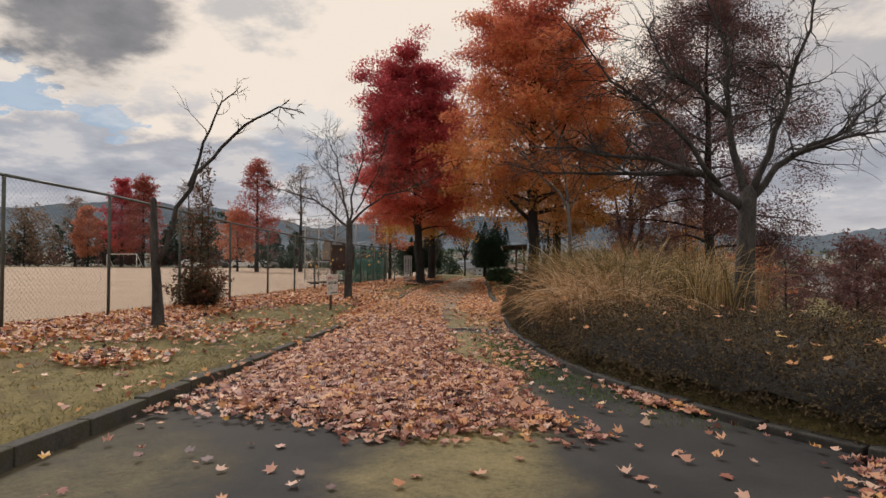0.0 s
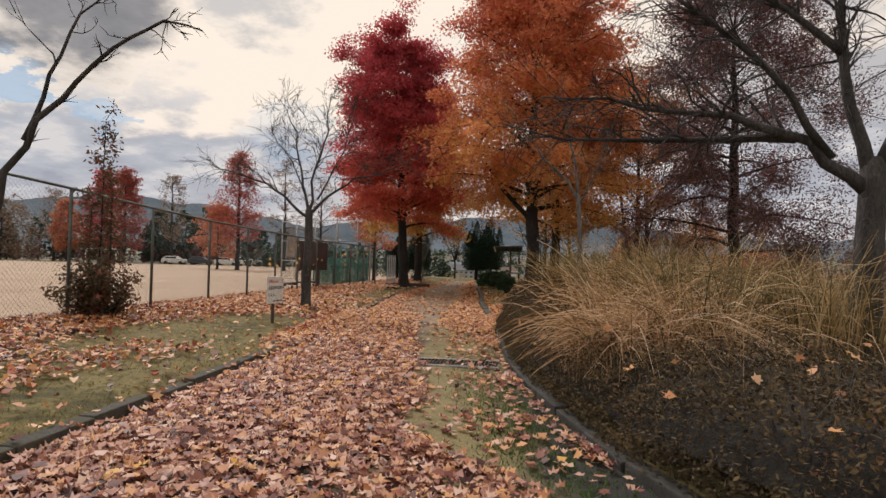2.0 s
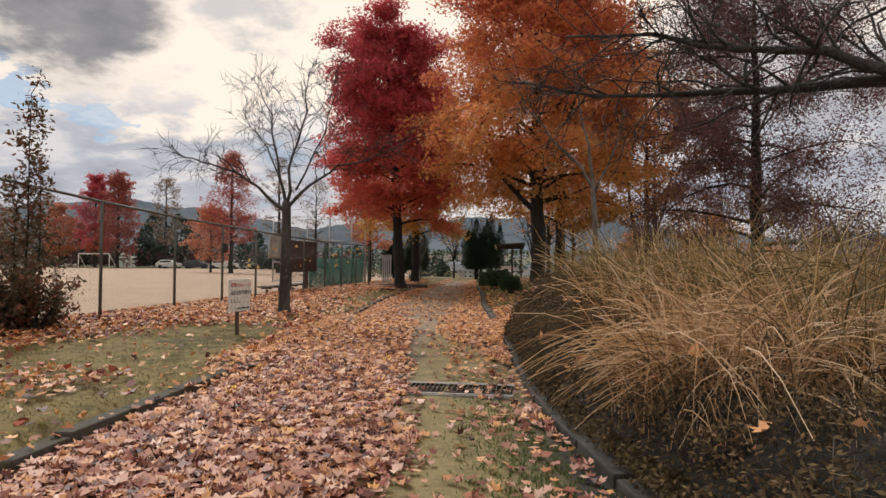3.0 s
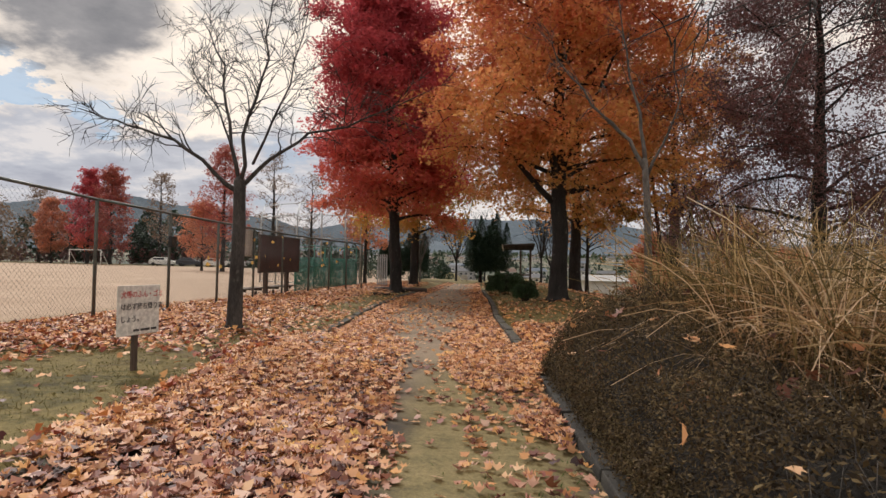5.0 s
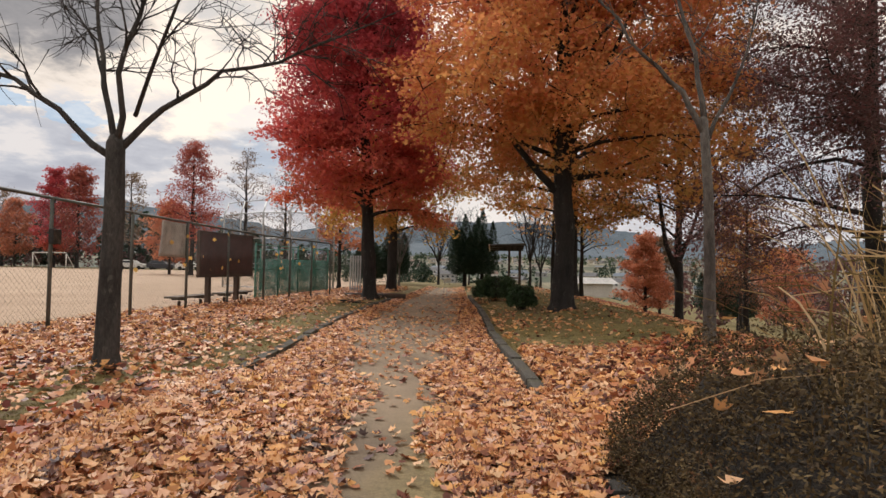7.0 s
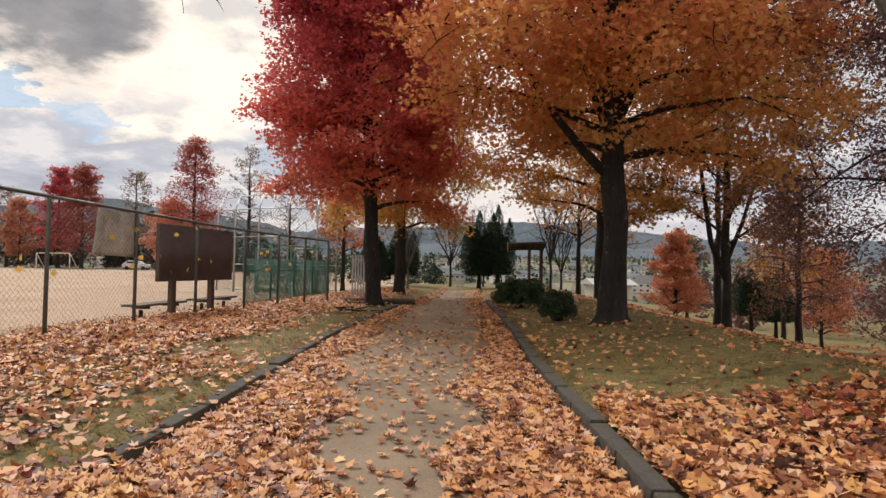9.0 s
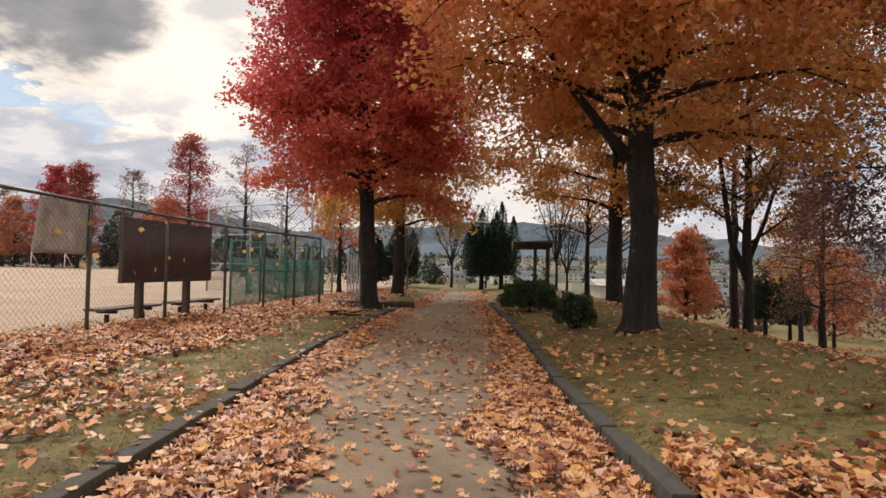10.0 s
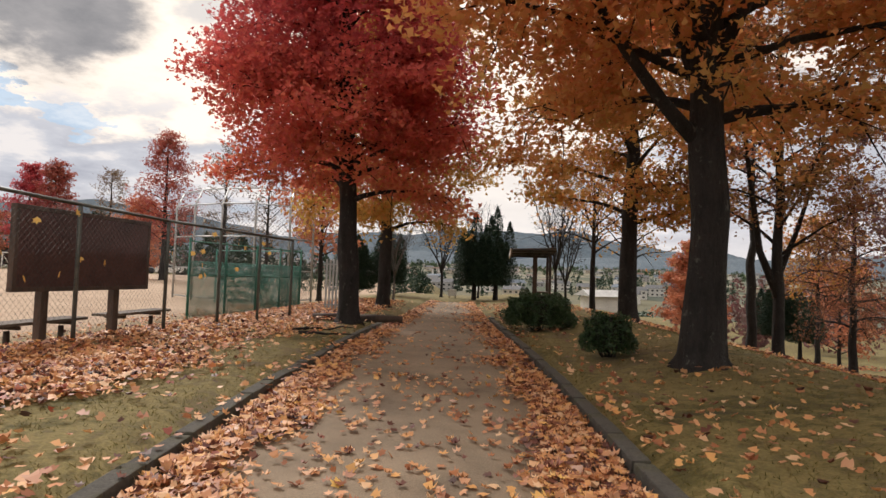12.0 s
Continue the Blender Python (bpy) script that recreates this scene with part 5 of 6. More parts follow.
def build_shrub(place, seed):
    rng = np.random.default_rng(seed)
    t = thing("shrub", place, "leggy shrub with green-brown leaves and a tall red-leaved stem", "shrub")
    lines, sites = [], []
    for k in range(48):
        p = (rng.normal(0, 0.15), rng.normal(0, 0.12), -0.05)
        tall = rng.uniform(0.5, 1.1)
        l = bend(rng, p, (rng.normal(0, 0.55), rng.normal(0, 0.55), 1), tall, 5, 0.12, 0.02)
        lines.append((l, taper(0.012, 0.003, 6)))
        sites += [at_line(l, v)[0] for v in (0.35, 0.5, 0.65, 0.8, 0.9, 1.0)]
    for tall, dx in ((3.1, 0.02), (2.2, 0.2), (1.9, -0.12)):
        l = bend(rng, (dx, 0, 0), (dx * 0.3, 0.03, 1), tall, 9, 0.03, 0.05)
        part("stem", tubes("stem", [(l, taper(0.02, 0.004, 10))], M["bark_dark"], 6), t)
        for v in np.linspace(0.35, 1.0, 16 if tall > 3 else 12):
            q, d = at_line(l, v)
            s = bend(rng, q, (rng.normal(0, 1), rng.normal(0, 1), 0.6), rng.uniform(0.12, 0.34) * (1.25 - 0.6 * v), 3, 0.1, 0)
            lines.append((s, (0.006, 0.005, 0.004, 0.003)))
            sites += [s[1], s[2], s[3]]
    part("twig_mass", tubes("twig_mass", lines, M["bark_dark"], 5), t)["kind"] = "stuff"
    sites = np.array([tuple(s) for s in sites])
    at = sites[rng.integers(0, len(sites), 6400)] + rng.normal(0, 0.07, (6400, 3))
    part("foliage", scatter("foliage", rng, at, 0.085, KITE, M["leaf_shrub"]), t)["kind"] = "stuff"


build_shrub((-5.12, 13.1, gz(-5.15, 13.1)), 51)


# ---- bushes on the lawn ----
def build_bush(place, w, d, h, seed, label):
    rng = np.random.default_rng(seed)
    t = thing("bush", place, label, "bush", "evergreen bushes on the lawn")
    n = int(9000 * w * d * 1.6)
    v = rng.normal(0, 1, (n, 3))
    v /= np.linalg.norm(v, axis=1)[:, None]
    v[:, 2] = np.abs(v[:, 2])
    r = (1 - rng.uniform(0, 1, n) ** 2 * 0.35) * (1 + 0.10 * np.sin(v[:, 0] * 9 + seed) * np.sin(v[:, 1] * 8) + 0.08 * np.sin(v[:, 2] * 11 + v[:, 0] * 7))
    v = np.sign(v) * np.abs(v) ** 0.75
    at = v * r[:, None] * (w / 2, d / 2, h * 0.85) + (0, 0, h * 0.14)
    part("foliage", scatter("foliage", rng, at, 0.05, KITE, M["leaf_bush"]), t)["kind"] = "stuff"
    # added dark ball fills the bush, its colour standing in for inner shade
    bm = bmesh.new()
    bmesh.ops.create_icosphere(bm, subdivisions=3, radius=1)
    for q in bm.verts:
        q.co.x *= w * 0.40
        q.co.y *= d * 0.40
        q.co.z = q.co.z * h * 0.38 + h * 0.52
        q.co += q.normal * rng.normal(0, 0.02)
    me = bpy.data.meshes.new("shade_core")
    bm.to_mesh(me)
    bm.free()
    me.materials.append(M["shade_fill"])
    part("shade_core", me, t)
    lines = [(bend(rng, (rng.normal(0, 0.06), rng.normal(0, 0.06), -0.05), (rng.normal(0, 0.5), rng.normal(0, 0.5), 1), h * 0.8, 4, 0.1, 0), taper(0.016, 0.004, 5)) for _ in range(9)]
    for line in lines:
        part("stem", tubes("stem", [line], M["bark_dark"], 6), t)


build_bush((0.38, 29.5, gz(0.38, 29.5)), 1.35, 1.1, 0.74, 61, "wide clipped dark green evergreen bush beside the kerb")
build_bush((1.0, 25.5, gz(1.0, 25.5)), 0.68, 0.62, 0.58, 62, "small rounded dark green evergreen bush on the lawn")


# ---- conifers ----
def build_conifer(place, tall, wide, seed, label="dense dark green columnar conifer", foot=0.16):
    rng = np.random.default_rng(seed)
    t = thing("conifer", place, label, "tree")
    part("trunk", tubes("trunk", [([(0, 0, -0.3), (0, 0, 0.2), (0, 0, tall * 0.9)], (0.14, 0.11, 0.02))], M["bark_dark"], 8), t)
    spires = [(0.0, 0.0, 1.0, 0.5)] + [(wide * q * math.cos(k * 2.4 + seed), wide * q * math.sin(k * 2.4 + seed), rng.uniform(0.62, 0.98) - q * 0.25, 0.40) for k, q in enumerate((0.14, 0.2, 0.24, 0.26, 0.29, 0.31, 0.32, 0.33, 0.34))]
    at = []
    for sx, sy, sh, sw in spires:
        n = 2600
        z = rng.uniform(0, 1, n) ** 0.85
        prof = np.interp(z, [0, 0.06, 0.25, 0.55, 0.8, 1], [0.30, 0.70, 1.0, 0.92, 0.55, 0.03])
        a = rng.uniform(0, 2 * np.pi, n)
        r = wide / 2 * sw * prof * np.sqrt(rng.uniform(0.2, 1, n)) * (1 + 0.15 * np.sin(z * 23 + a * 3))
        at.append(np.stack([sx + r * np.cos(a), sy + r * np.sin(a), foot * tall + sh * tall * (1 - foot) * z], 1))
    at = np.concatenate(at)
    sc = scatter("foliage", rng, at, 0.13, SLIM, M["leaf_conifer"])
    part("foliage", sc, t)["kind"] = "stuff"


def gplace(x, y):
    return (x, y, gz(x, y))


build_conifer(gplace(-1.5, 44.6), 3.9, 2.1, 71)
build_conifer(gplace(-0.55, 44.2), 4.1, 1.9, 72)
build_conifer(gplace(-5.6, 46), 3.3, 2.1, 73)
build_conifer(gplace(-6.9, 45), 3.0, 1.8, 74)
build_conifer(gplace(12.2, 46.5), 3.4, 2.2, 75, "broad dark evergreen lower down the slope", 0.3)
build_conifer(gplace(14.4, 49), 3.6, 2.4, 76, "broad dark evergreen lower down the slope", 0.3)


# ---- pavilion, markers, lamps ----
def build_pavilion():
    n = thing("pavilion", (0.72, 39.2, gz(0.72, 39.2)), "small open garden pavilion with a thin dark metal roof", "pavilion")
    roof = part("roof", box(1.55, 1.9, 0.05, M["roof_grey"], 0.01, "roof"), n, "thin dark metal roof")
    roof.location, roof.rotation_euler = (0.02, 0, 1.83), (radians(-4), radians(-3), 0)
    verge = part("verge_board", box(0.03, 1.94, 0.16, M["plaster_white"], 0.006, "verge_board"), n, "pale verge board")
    verge.location, verge.rotation_euler = (-0.77, 0, 1.74), (radians(-4), 0, 0)
    for y in (-0.85, 0.0, 0.85):
        b = part("roof_beam", box(1.46, 0.06, 0.09, M["iron"], 0.008, "roof_beam"), n)
        b.location = (0.03, y, 1.758 - y * 0.07)
    for x, y in ((0.12, -0.6), (0.12, 0.6), (0.60, -0.6), (0.60, 0.6)):
        p = part("post", box(0.085, 0.085, 1.85, M["timber_dark"], 0.01, "post"), n)
        p.location = (x, y, 0.76)
    seat = part("seat", box(0.40, 1.1, 0.06, M["timber_bench"], 0.01, "seat"), n)
    seat.location = (0.36, 0, 0.42)


build_pavilion()


def build_marker():
    n = thing("marker_sign", (-2.57, 46.0, gz(-2.57, 46.0)), "small blank white board low at the end of the path", "sign")
    b = part("board", box(0.42, 0.03, 0.30, M["white_board"], 0.005, "board"), n)
    b.location = (0, 0, 0.25)
    for x in (-0.14, 0.14):
        p = part("leg", box(0.035, 0.035, 0.5, M["timber_dark"], 0.004, "leg"), n)
        p.location = (x, 0.034, 0.1)


build_marker()


def build_lamp(place, tall):
    n = thing("street_lamp", place, "slim grey lamp post with a small head", "lamp")
    part("pole", tubes("pole", [([(0, 0, -0.3), (0, 0, tall)], (0.07, 0.05))], M["fence_steel"], 8), n)
    h = part("lamp_head", tubes("lamp_head", [([(0, 0, 0), (0, 0, 0.12), (0, 0, 0.32), (0, 0, 0.40)], (0.08, 0.2, 0.24, 0.06))], M["white_board"], 10), n, "pale lamp head")
    h.location = (0, 0, tall - 0.05)


build_lamp((-13.7, 66, gz(-13.7, 66)), 4.4)
build_lamp((-41, 98, gz(-41, 98)), 7.5)


def build_gate():
    n = thing("slatted_gate", (-4.72, 33.0, gz(-4.72, 33)), "narrow whitish metal gate beside the fence", "gate")
    for k in range(5):
        s = part("slat", box(0.05, 0.03, 1.3, M["galvanised"], 0.004, "slat"), n)
        s.location = (-0.18 + 0.09 * k, 0, 0.68)
    for z in (0.15, 1.2):
        r = part("rail", box(0.46, 0.024, 0.04, M["galvanised"], 0.003, "rail"), n)
        r.location = (0, 0.028, z)


build_gate()


def mesh_panel(name, a, b, z0, z1, pitch, r, mat, parent, label="", tilt=0.0):
    """Crossing wires between two posts."""
    a, b = Vector(a), Vector(b)
    ln, h = (b - a).length, z1 - z0
    lines = []
    for k in range(int(-h / pitch), int(ln / pitch) + 1):
        for s in (1, -1):
            u0, u1 = max(0, k * pitch), min(ln, k * pitch + h)
            if u1 <= u0:
                continue
            v0, v1 = u0 - k * pitch, u1 - k * pitch
            if s < 0:
                v0, v1 = h - v0, h - v1
            p, q = a.lerp(b, u0 / ln), a.lerp(b, u1 / ln)
            lines.append(([(p.x, p.y, z0 + v0), (q.x, q.y, z0 + v1)], (r, r)))
    part(name, tubes(name, lines, mat, 3), parent, label)["kind"] = "stuff"


def build_green_fence():
    n = thing("green_fence", (0, 0, 0), "low green net fence on green posts by the field", "fence")
    pts = [Vector((-7.7, 31.2, 0)), Vector((-7.45, 32.6, 0)), Vector((-7.2, 34.0, 0)), Vector((-7.0, 35.3, 0)), Vector((-6.8, 36.6, 0)), Vector((-8.6, 37.4, 0)), Vector((-10.4, 38.2, 0))]
    for p in pts:
        q = part("post", tubes("post", [([(0, 0, -0.3), (0, 0, 1.78)], (0.03, 0.03))], M["green_steel"], 8), n)
        q.location = p
    for a, b in zip(pts, pts[1:]):
        for z in (1.72, 0.9):
            part("rail", tubes("rail", [([(a.x, a.y, z), (b.x, b.y, z)], (0.018, 0.018))], M["green_steel"], 6), n)
        mesh_panel("net", a, b, -0.08, 1.25, 0.07, 0.008, M["green_steel"], n, "green netting")


build_green_fence()


def build_backstop():
    n = thing("backstop", (0, 0, -0.12), "tall grey steel baseball backstop cage with wire mesh", "backstop")
    pts = [Vector((-13.4, 40.8, 0)), Vector((-12.0, 39.6, 0)), Vector((-10.6, 38.9, 0)), Vector((-9.2, 38.6, 0)), Vector((-8.2, 39.4, 0)), Vector((-7.8, 41.0, 0))]
    for p in pts:
        q = part("pole", tubes("pole", [([(0, 0, -0.3), (0, 0, 3.6), (-0.25, 1.0, 4.3)], (0.045, 0.04, 0.03))], M["galvanised"], 8), n)
        q.location = p
    for a, b in zip(pts, pts[1:]):
        for z in (0.1, 1.2, 2.4, 3.6):
            part("rail", tubes("rail", [([(a.x, a.y, z), (b.x, b.y, z)], (0.025, 0.025))], M["galvanised"], 6), n)
        part("rail", tubes("rail", [([(a.x - 0.25, a.y + 1.0, 4.3), (b.x - 0.25, b.y + 1.0, 4.3)], (0.025, 0.025))], M["galvanised"], 6), n)
        mesh_panel("wire_mesh", a, b, 0.1, 3.6, 0.16, 0.005, M["wire"], n)


build_backstop()


def build_goal():
    n = thing("football_goal", (-70.6, 101, -0.12), "white football goal frame on the sandy field", "goal")
    d = Vector((0.97, -0.25, 0))
    for s in (-3.66, 3.66):
        p = part("post", tubes("post", [([(0, 0, -0.2), (0, 0, 2.44)], (0.08, 0.08))], M["white_board"], 8), n)
        p.location = d * s
        q = part("stay", tubes("stay", [([(0, 0, 2.44), (0.2, 1.6, 0)], (0.05, 0.05))], M["white_board"], 6), n)
        q.location = d * s
    part("crossbar", tubes("crossbar", [([tuple(d * -3.66 + Vector((0, 0, 2.44))), tuple(d * 3.66 + Vector((0, 0, 2.44)))], (0.08, 0.08))], M["white_board"], 8), n)


build_goal()


# ---- trees further off ----
def far_tree(name, x, y, tall, wide, mat, seed, label, leaves=5000, size=0.4, clear=0.2, rise=0.6, prof=None, bark_key="bark_dark", z=None, fill=0.0):
    crown_tree(name, (x, y, gz(x, y) if z is None else z), seed, tall, tall * clear, wide, max(0.1, tall * 0.018), M[mat], M[bark_key], leaves, size, label, 30, rise, prof or tall_oval, spread=wide * 0.11, fill=fill, twigs=False, template=KITE if y > 60 else STAR3)


far_tree("red_tree", -29.8, 68.4, 13.0, 2.9, "leaf_rust", 81, "tall tree in red leaf beyond the playing field", 6500, 0.26, 0.22, prof=flame, fill=0.8)
far_tree("red_tree", -25.3, 70.5, 12.6, 2.2, "leaf_dry", 82, "thin tall tree with sparse pinkish-brown leaves", 2200, 0.22, 0.25)
far_tree("red_tree", -33.5, 71, 7.5, 2.6, "leaf_far_orange", 83, "lower orange-red tree at the field's edge", 4500, 0.3, 0.15, prof=flame, fill=0.8)
far_tree("red_tree", -72.6, 110, 17.6, 3.9, "leaf_rust", 84, "tall pointed red tree across the field", 7000, 0.5, 0.14, prof=flame, fill=0.8)
far_tree("red_tree", -78.6, 112, 17.4, 3.7, "leaf_red", 85, "tall pointed dark red tree across the field", 7000, 0.5, 0.14, prof=flame, fill=0.8)
far_tree("orange_tree", -86, 112, 11.8, 3.2, "leaf_far_orange", 86, "rounded orange tree across the field", 5000, 0.5, 0.15, prof=flame, fill=0.8)
far_tree("bare_tree", -65, 113, 17, 3.4, "leaf_dry", 87, "tall grey nearly leafless tree across the field", 2600, 0.4, 0.2)
far_tree("bare_tree", -92, 116, 14, 4, "leaf_dry", 88, "grey nearly leafless tree across the field", 2600, 0.4, 0.2)
far_tree("bare_tree", -104, 116, 12, 4, "leaf_dry", 89, "grey nearly leafless tree across the field", 2600, 0.4, 0.2)
far_tree("bare_tree", -19.5, 66, 9.5, 2.6, "leaf_dry", 90, "nearly leafless tree behind the backstop", 1600, 0.22, 0.2)
far_tree("red_tree", -7.9, 42.5, 6.0, 1.9, "leaf_far_orange", 91, "small orange-leaved tree behind the fence", 4200, 0.16, 0.3)
def stemmed_tree(x, y, tall, wide, seed, label, bark_key="bark_dark", thick=0.07):
    """A small leafless tree that forks low into several rising stems."""
    rng = np.random.default_rng(seed)
    fork = tall * rng.uniform(0.16, 0.24)
    limbs = []
    for k in range(7):
        a = k * 2.4 + rng.normal(0, 0.3)
        out = wide * rng.uniform(0.55, 1.0) * (0.35 if k == 0 else 1)
        top = tall * rng.uniform(0.72, 1.0)
        c, s = math.cos(a), math.sin(a)
        z0 = fork * rng.uniform(0.8, 1.3)
        limbs.append(([(0, 0, min(z0, fork)), (c * out * 0.3, s * out * 0.3, fork + (top - fork) * 0.3), (c * out * 0.65, s * out * 0.65, fork + (top - fork) * 0.65), (c * out, s * out, top)], thick * rng.uniform(0.45, 0.7), 0.008))
    bare_tree("bare_tree", (x, y, gz(x, y)), seed, limbs, M[bark_key], label, 0.9, 1.5, trunk=([(0, 0, 0), (0.02, 0, fork * 0.5), (0.0, 0.02, fork)], thick, thick * 0.8))


stemmed_tree(-3.15, 46.6, 5.6, 2.0, 192, "leafless tree forking low at the end of the path")
stemmed_tree(-1.4, 47.0, 4.6, 1.1, 193, "slender leafless tree at the end of the path", "bark_dark", 0.055)
stemmed_tree(2.0, 44.0, 6.0, 1.9, 194, "leafless tree with many stems beside the pavilion")
stemmed_tree(2.7, 46.5, 5.6, 1.7, 195, "leafless tree with many stems beside the pavilion")
stemmed_tree(-4.6, 41.6, 4.2, 1.1, 196, "small pale leafless tree before the conifers", "bark_pale", 0.05)
far_tree("young_tree", 2.75, 38.5, 5.4, 1.9, "leaf_amber", 96, "thin tree with a few amber leaves remaining", 1300, 0.12, 0.35, 0.7)
far_tree("young_tree", 4.1, 39.5, 5.6, 2.0, "leaf_amber", 97, "thin tree with a few amber leaves remaining", 1500, 0.12, 0.35, 0.7)
far_tree("orange_tree", 8.5, 46.5, 4.4, 1.35, "leaf_far_orange", 98, "pale orange cone-shaped tree down the slope", 9000, 0.12, 0.02, 0.7, prof=spire, fill=1.2)
far_tree("orange_tree", 11.4, 55, 5.2, 1.6, "leaf_dry", 99, "pinkish-brown cone-shaped tree down the slope", 4500, 0.15, 0.08, 0.9)
far_tree("yellow_tree", 12.5, 43.5, 6.0, 1.9, "leaf_amber", 100, "small amber-leaved tree down the slope", 3200, 0.14, 0.5, 0.3)
far_tree("dark_tree", 8.4, 39.7, 9.5, 1.6, "leaf_plum", 102, "slim dark-stemmed tree with few purple leaves", 1700, 0.13, 0.5, 0.5)
far_tree("rust_tree", 19, 46, 5.4, 2.2, "leaf_plum", 104, "rust-red tree lower on the slope", 2600, 0.18, 0.15, 0.5)
far_tree("rust_tree", 24, 47, 6.5, 2.8, "leaf_plum", 105, "dull maroon tree lower on the slope", 5000, 0.2, 0.15, 0.5)
far_tree("rust_tree", 30, 52, 7.0, 3.0, "leaf_plum", 106, "dark rust-red tree lower on the slope", 5000, 0.2, 0.15, 0.5)
far_tree("rust_tree", 21, 58, 6.5, 2.6, "leaf_far_orange", 107, "orange-brown tree lower on the slope", 4500, 0.2, 0.15, 0.5)
far_tree("bare_tree", 33, 40, 9.0, 3.0, "leaf_dry", 108, "pale thin tree at the edge of the park", 2500, 0.16, 0.2, 0.6)


def woods(name, seed, x0, x1, y, dy, tall, count, size, mat, label):
    """A far belt of trees, too dense to tell apart."""
    rng = np.random.default_rng(seed)
    k = max(3, int((x1 - x0) / (tall * 0.16)))
    cx, cy = rng.uniform(x0, x1, k), y + rng.uniform(-dy, dy, k)
    ch = tall * rng.uniform(0.55, 1.1, k)
    pick = rng.integers(0, k, count)
    v = rng.normal(0, 1, (count, 3))
    v /= np.linalg.norm(v, axis=1)[:, None]
    r = ch[pick] * 0.20 * (1.25 - 0.5 * v[:, 2]) * rng.uniform(0.4, 1.15, count)
    z = height(cx, cy)[pick] + ch[pick] * 0.52 + v[:, 2] * ch[pick] * 0.46
    at = np.stack([cx[pick] + v[:, 0] * r, cy[pick] + v[:, 1] * r, z], 1)
    tagged(new(name, scatter(name, rng, at, size, KITE, M[mat])), label, "woods", kind="stuff")


woods("low_shrubs", 118, -17, -5.2, 54, 3, 1.7, 7000, 0.16, "leaf_conifer", "row of low dark shrubs at the end of the lawn")
woods("far_woods", 111, -190, -40, 124, 6, 11, 26000, 1.1, "leaf_conifer", "dark belt of trees behind the playing field")
woods("far_woods", 119, -190, -95, 117, 4, 13, 7000, 0.7, "leaf_dry", "grey leafless trees along the far side of the field")
woods("far_woods", 112, -190, -30, 119, 4, 4.0, 14000, 0.6, "leaf_plum", "low brown scrub along the far side of the field")
woods("far_woods", 113, -42, -10, 96, 6, 4.5, 9000, 0.5, "leaf_conifer", "dark shrubs beyond the backstop")
woods("far_woods", 114, -8, 120, 230, 60, 6.0, 12000, 1.1, "leaf_conifer", "dark groves down in the valley")
woods("far_woods", 115, 18, 80, 82, 20, 6.5, 12000, 0.6, "leaf_plum", "brown scrub and trees below the park")
woods("far_woods", 117, -300, 500, 1150, 250, 12, 14000, 3.5, "leaf_bush", "dark groves among the houses on the far slope")
woods("far_woods", 116, -100, 260, 560, 200, 9, 9000, 2.4, "leaf_conifer", "dark groves far down in the valley")


# ---- cars beyond the field and houses in the valley ----
def build_car(place, turn, paint, label):
    n = thing("parked_car", place, label, "car", "cars parked beyond the field")
    n.rotation_euler = (0, 0, turn)
    bm = bmesh.new()
    outline = [(-2.1, 0.3), (2.1, 0.3), (2.15, 0.7), (1.9, 0.9), (1.0, 0.98), (0.45, 1.45), (-1.3, 1.5), (-1.9, 1.02), (-2.12, 0.9)]
    ring = [[bm.verts.new((x, s * (0.84 if z < 1.1 else 0.66), z)) for x, z in outline] for s in (-1, 1)]
    bm.faces.new(ring[0])
    bm.faces.new(ring[1][::-1])
    for i in range(len(outline)):
        j = (i + 1) % len(outline)
        bm.faces.new((ring[0][j], ring[0][i], ring[1][i], ring[1][j]))
    bmesh.ops.recalc_face_normals(bm, faces=bm.faces)
    bmesh.ops.bevel(bm, geom=bm.edges[:], offset=0.06, segments=2, affect="EDGES")
    me = bpy.data.meshes.new("body")
    bm.to_mesh(me)
    bm.free()
    me.materials.append(paint)
    part("body", me, n)
    for s in (-1, 1):
        w = part("side_window", box(1.9, 0.02, 0.34, M["glass_dark"], 0.01, "side_window"), n, "dark side window")
        w.location = (-0.42, s * 0.78, 1.2)
        w.rotation_euler = (s * radians(24), 0, 0)
        for x in (-1.3, 1.35):
            t = part("wheel", tubes("wheel", [([(0, -0.1, 0), (0, 0.1, 0)], (0.32, 0.32))], M["rubber"], 14), n, "black tyre")
            t.location = (x, s * 0.78, 0.3)


for k, (x, y, key) in enumerate([(-50, 106, "paint_white"), (-46.5, 106.5, "paint_white"), (-42.8, 106, "paint_silver"), (-38.5, 105.5, "paint_white"), (-55.5, 107, "paint_dark"), (-34, 104, "paint_silver"), (-60.5, 107, "paint_white"), (-29, 102, "paint_white")]):
    build_car((x, y, gz(x, y) + 0.02), radians(8 + 5 * (k % 3)), M[key], {"paint_white": "white parked car seen beyond the fence", "paint_silver": "silver parked car seen beyond the fence", "paint_dark": "dark parked car seen beyond the fence"}[key])


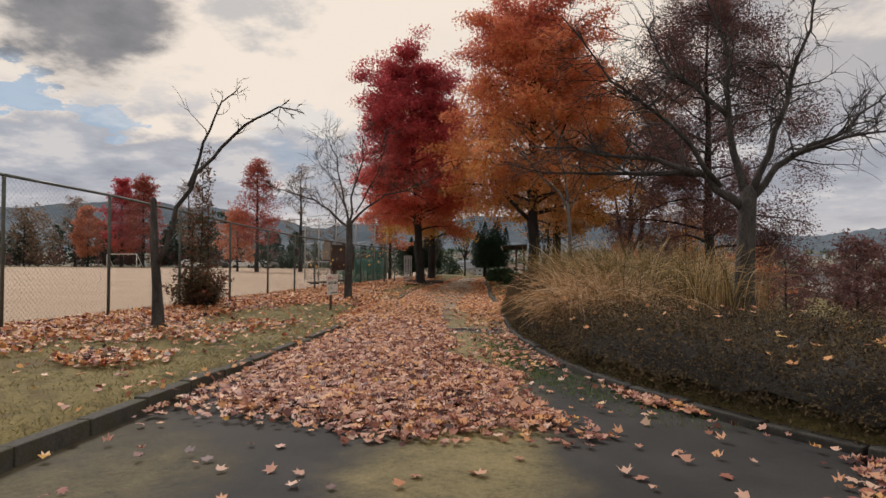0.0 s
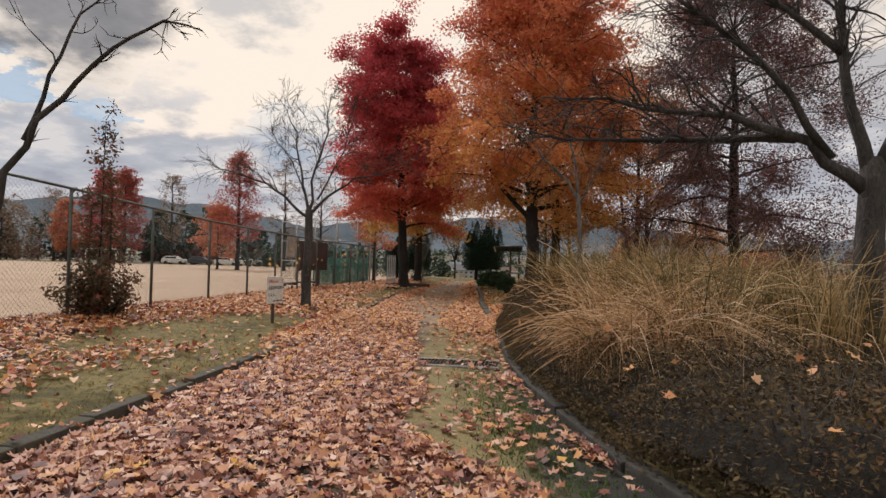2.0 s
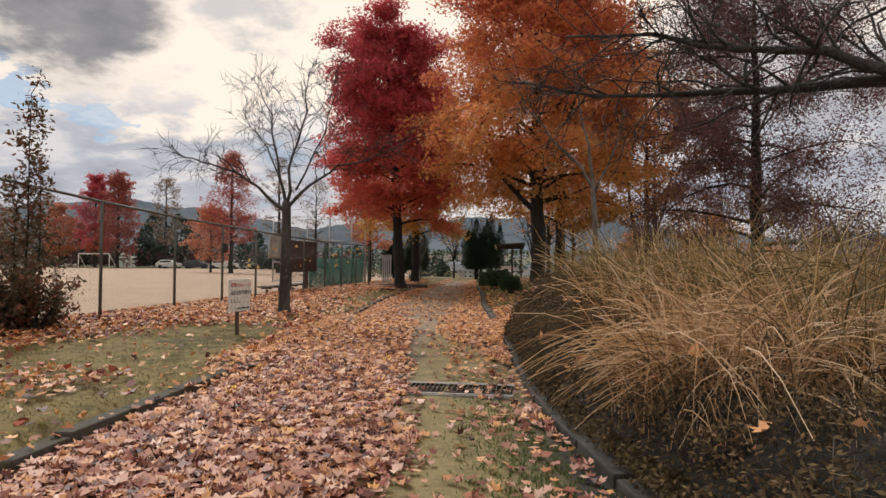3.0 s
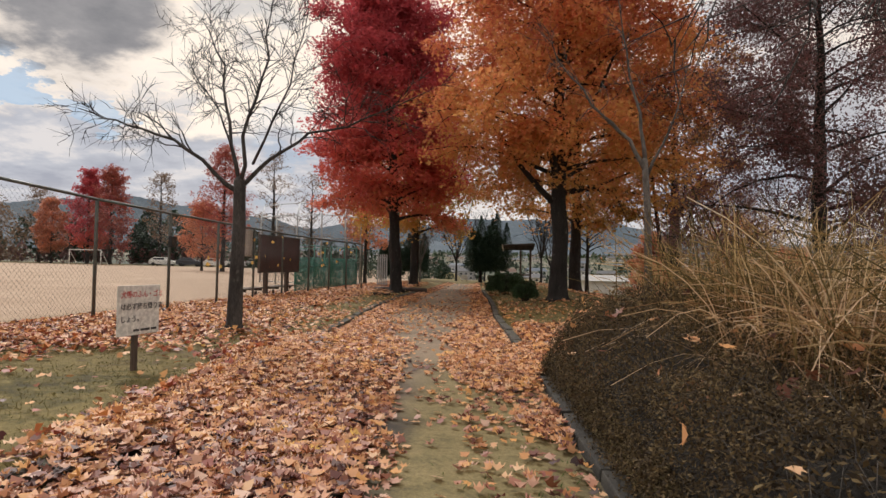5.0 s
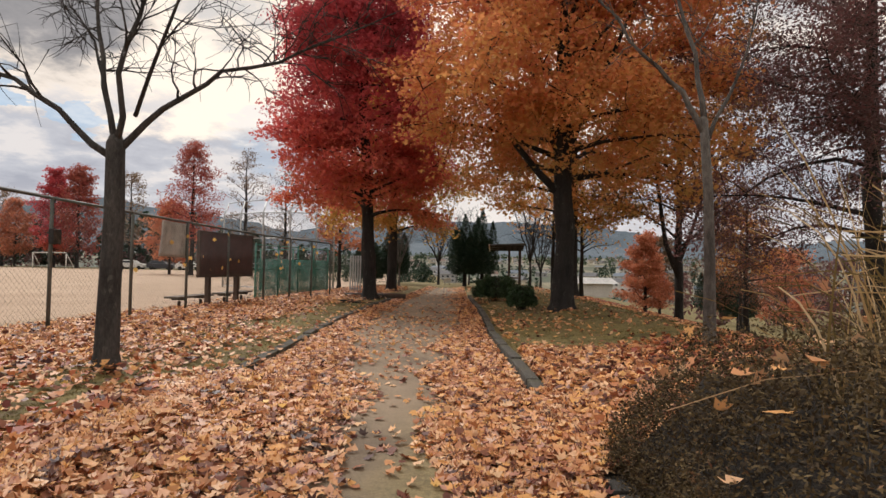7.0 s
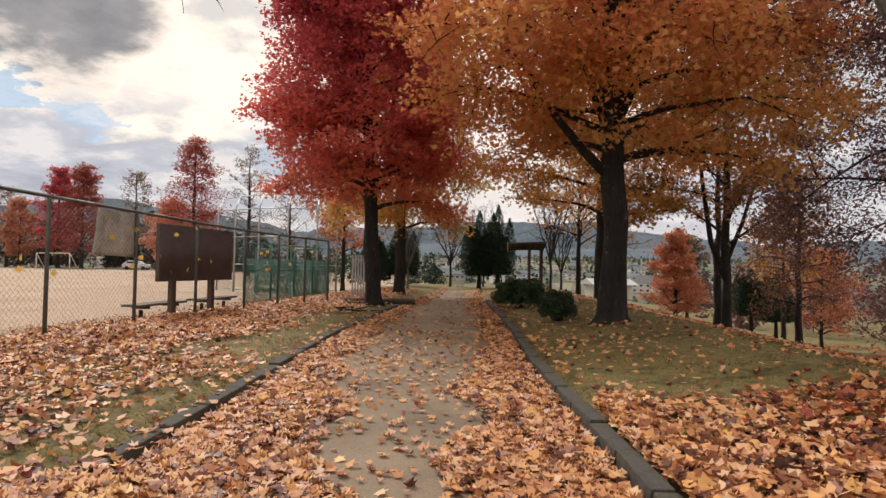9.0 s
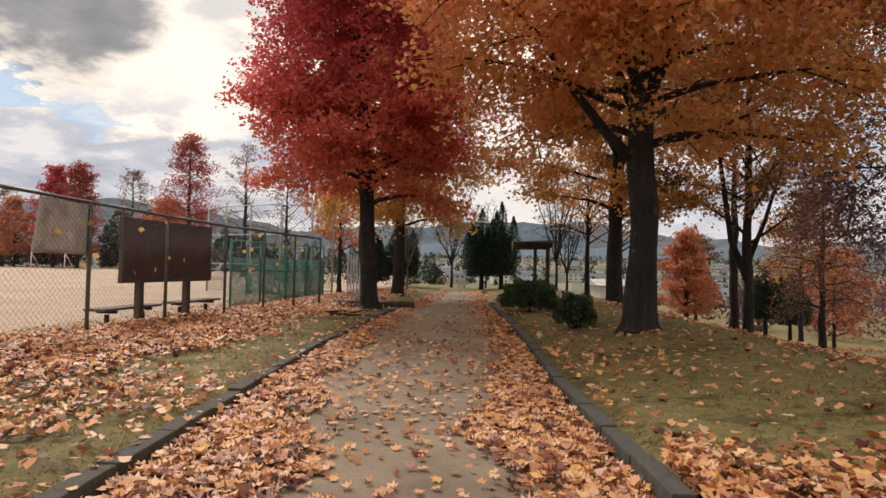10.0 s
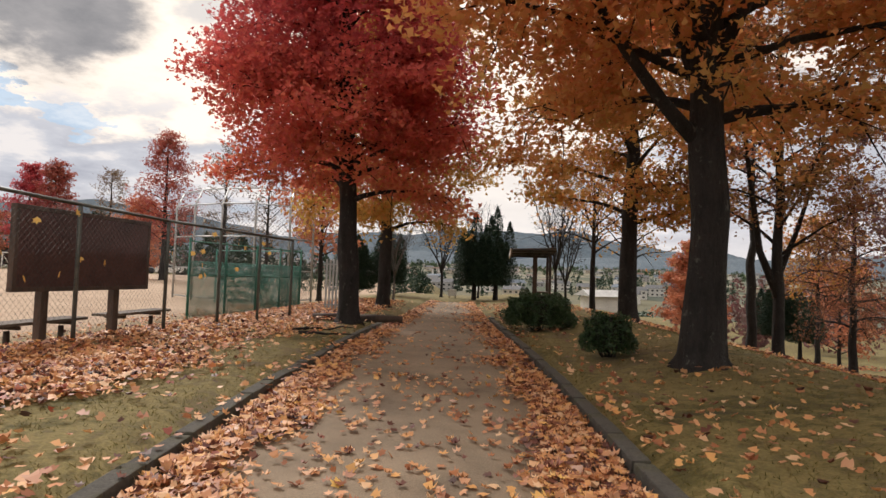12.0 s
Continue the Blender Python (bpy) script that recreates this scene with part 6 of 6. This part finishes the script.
def house_at(x, y, z, w, d, h, turn, wall_key, roof_key, label, glazed=True):
    n = thing("house", (x, y, z), label, "house", "houses in the valley")
    n.rotation_euler = (0, 0, turn)
    b = part("wall", box(w, d, h, M[wall_key], 0, "wall"), n)
    b.location = (0, 0, h / 2)
    e, r = 0.5, h * 0.42
    vs = [(-w / 2 - e, -d / 2 - e, h), (w / 2 + e, -d / 2 - e, h), (w / 2 + e, d / 2 + e, h), (-w / 2 - e, d / 2 + e, h), (-w / 2 - e, 0, h + r), (w / 2 + e, 0, h + r)]
    fs = [(0, 1, 5, 4), (2, 3, 4, 5), (1, 2, 5), (3, 0, 4), (3, 2, 1, 0)]
    part("roof", mesh_of("roof", vs, fs, M[roof_key]), n)
    for k in range(max(2, int(w / 3.2)) if glazed else 0):
        for lv in range(2 if h > 4 else 1):
            q = part("window", box(1.4, 0.06, 1.1, M["glass_dark"], 0, "window"), n)
            q.location = (-w / 2 + (k + 0.5) * w / max(2, int(w / 3.2)), -d / 2 - 0.02, 1.5 + 2.7 * lv)


def build_town():
    rng = random.Random(121)
    for k in range(230):
        a = radians(rng.uniform(-24, 30))
        d = 280 + 1150 * rng.random() ** 0.8
        x, y = d * math.sin(a), d * math.cos(a)
        z = gz(x, y)
        wall = rng.choice(["plaster_white", "plaster_white", "plaster_cream", "plaster_grey"])
        roof = rng.choice(["roof_grey", "roof_grey", "roof_blue", "roof_brown"])
        house_at(x, y, z - 0.1, rng.uniform(8, 15), rng.uniform(7, 10), rng.choice([3.2, 5.6, 5.8]), rng.uniform(-0.6, 0.6), wall, roof,
                 {"plaster_white": "white plastered", "plaster_cream": "cream plastered", "plaster_grey": "grey plastered"}[wall] + " house with a " + {"roof_grey": "grey", "roof_blue": "blue-grey", "roof_brown": "brown"}[roof] + " tiled gable roof")
    house_at(9.6, 76, gz(9.6, 76) - 0.1, 3.6, 3, 1.4, 0.25, "plaster_white", "roof_pale", "low white shed with a pale gable roof below the lawn", False)


build_town()


# ---- small things round the red tree ----
def build_edging():
    n = thing("timber_edging", (-2.95, 30.35, 0.02), "old dark timber laid along the end of the kerb", "edging")
    for k, (x, y, a, ln) in enumerate([(0, 0, 8, 1.0), (-0.95, -0.15, 12, 0.9)]):
        t = part("log", tubes("log", [([(-ln / 2, 0, 0.09), (0, 0.01, 0.10), (ln / 2, 0, 0.09)], (0.085, 0.09, 0.08))], M["timber_dark"], 10), n)
        t.location = (x, y, 0.02)
        t.rotation_euler = (0, 0, radians(a))
    rng = np.random.default_rng(131)
    for x, y, ln in ((-4.1, 27.4, 1.4), (-3.6, 27.0, 0.9)):
        m = tubes("fallen_branch", [(bend(rng, (0, 0, 0.03), (1, 0.25, 0.02), ln, 6, 0.12, -0.01), taper(0.03, 0.01, 7))], M["bark_dark"], 6)
        b = new("fallen_branch", m)
        b.location = (x, y, gz(x, y) + 0.01)
        tagged(b, "dark dead branch lying on the leafy lawn", "branch")


build_edging()


# ---- turf ----
def build_turf():
    rng = np.random.default_rng(141)
    n = 170000
    y = 2 + 30 * rng.uniform(0, 1, n) ** 1.15
    left = rng.uniform(0, 1, n) < 0.55
    x = np.where(left, kerb_l(y) - 0.11 - rng.uniform(0, 4.2, n), kerb_r(y) + 0.12 + rng.uniform(0, 4.5, n))
    keep = left | (y > 15)
    x, y = x[keep], y[keep]
    m = len(x)
    a, w, h = rng.uniform(0, 2 * np.pi, m), rng.uniform(0.002, 0.005, m), rng.uniform(0.010, 0.032, m)
    z = height(x, y) - 0.004
    ox, oy = np.cos(a) * w, np.sin(a) * w
    lx, ly = rng.normal(0, 0.022, m), rng.normal(0, 0.022, m)
    v = np.stack([np.stack([x - ox, y - oy, z], 1), np.stack([x + ox, y + oy, z], 1), np.stack([x + lx, y + ly, z + h], 1)], 1).reshape(-1, 3)
    tagged(new("lawn_grass", even_mesh("lawn_grass", v, 3, M["turf"])), "short dull winter grass of the lawn", "grass", kind="stuff")
    # green tufts in the joint by the bed's kerb
    m = 5000
    y = rng.normal(8.3, 1.5, m)
    x = kerb_r(y) - np.abs(rng.normal(0.35, 0.2, m))
    ok = (y > 5.5) & (y < 14)
    x, y = x[ok], y[ok]
    m = len(x)
    a, w, h = rng.uniform(0, 2 * np.pi, m), rng.uniform(0.003, 0.006, m), rng.uniform(0.015, 0.04, m)
    z = np.zeros(m) - 0.005
    v = np.stack([np.stack([x - np.cos(a) * w, y - np.sin(a) * w, z], 1), np.stack([x + np.cos(a) * w, y + np.sin(a) * w, z], 1), np.stack([x + rng.normal(0, 0.02, m), y + rng.normal(0, 0.02, m), z + h], 1)], 1).reshape(-1, 3)
    tagged(new("path_moss", even_mesh("path_moss", v, 3, M["moss_green"])), "green moss and grass in the path's edge", "moss", kind="stuff")


build_turf()
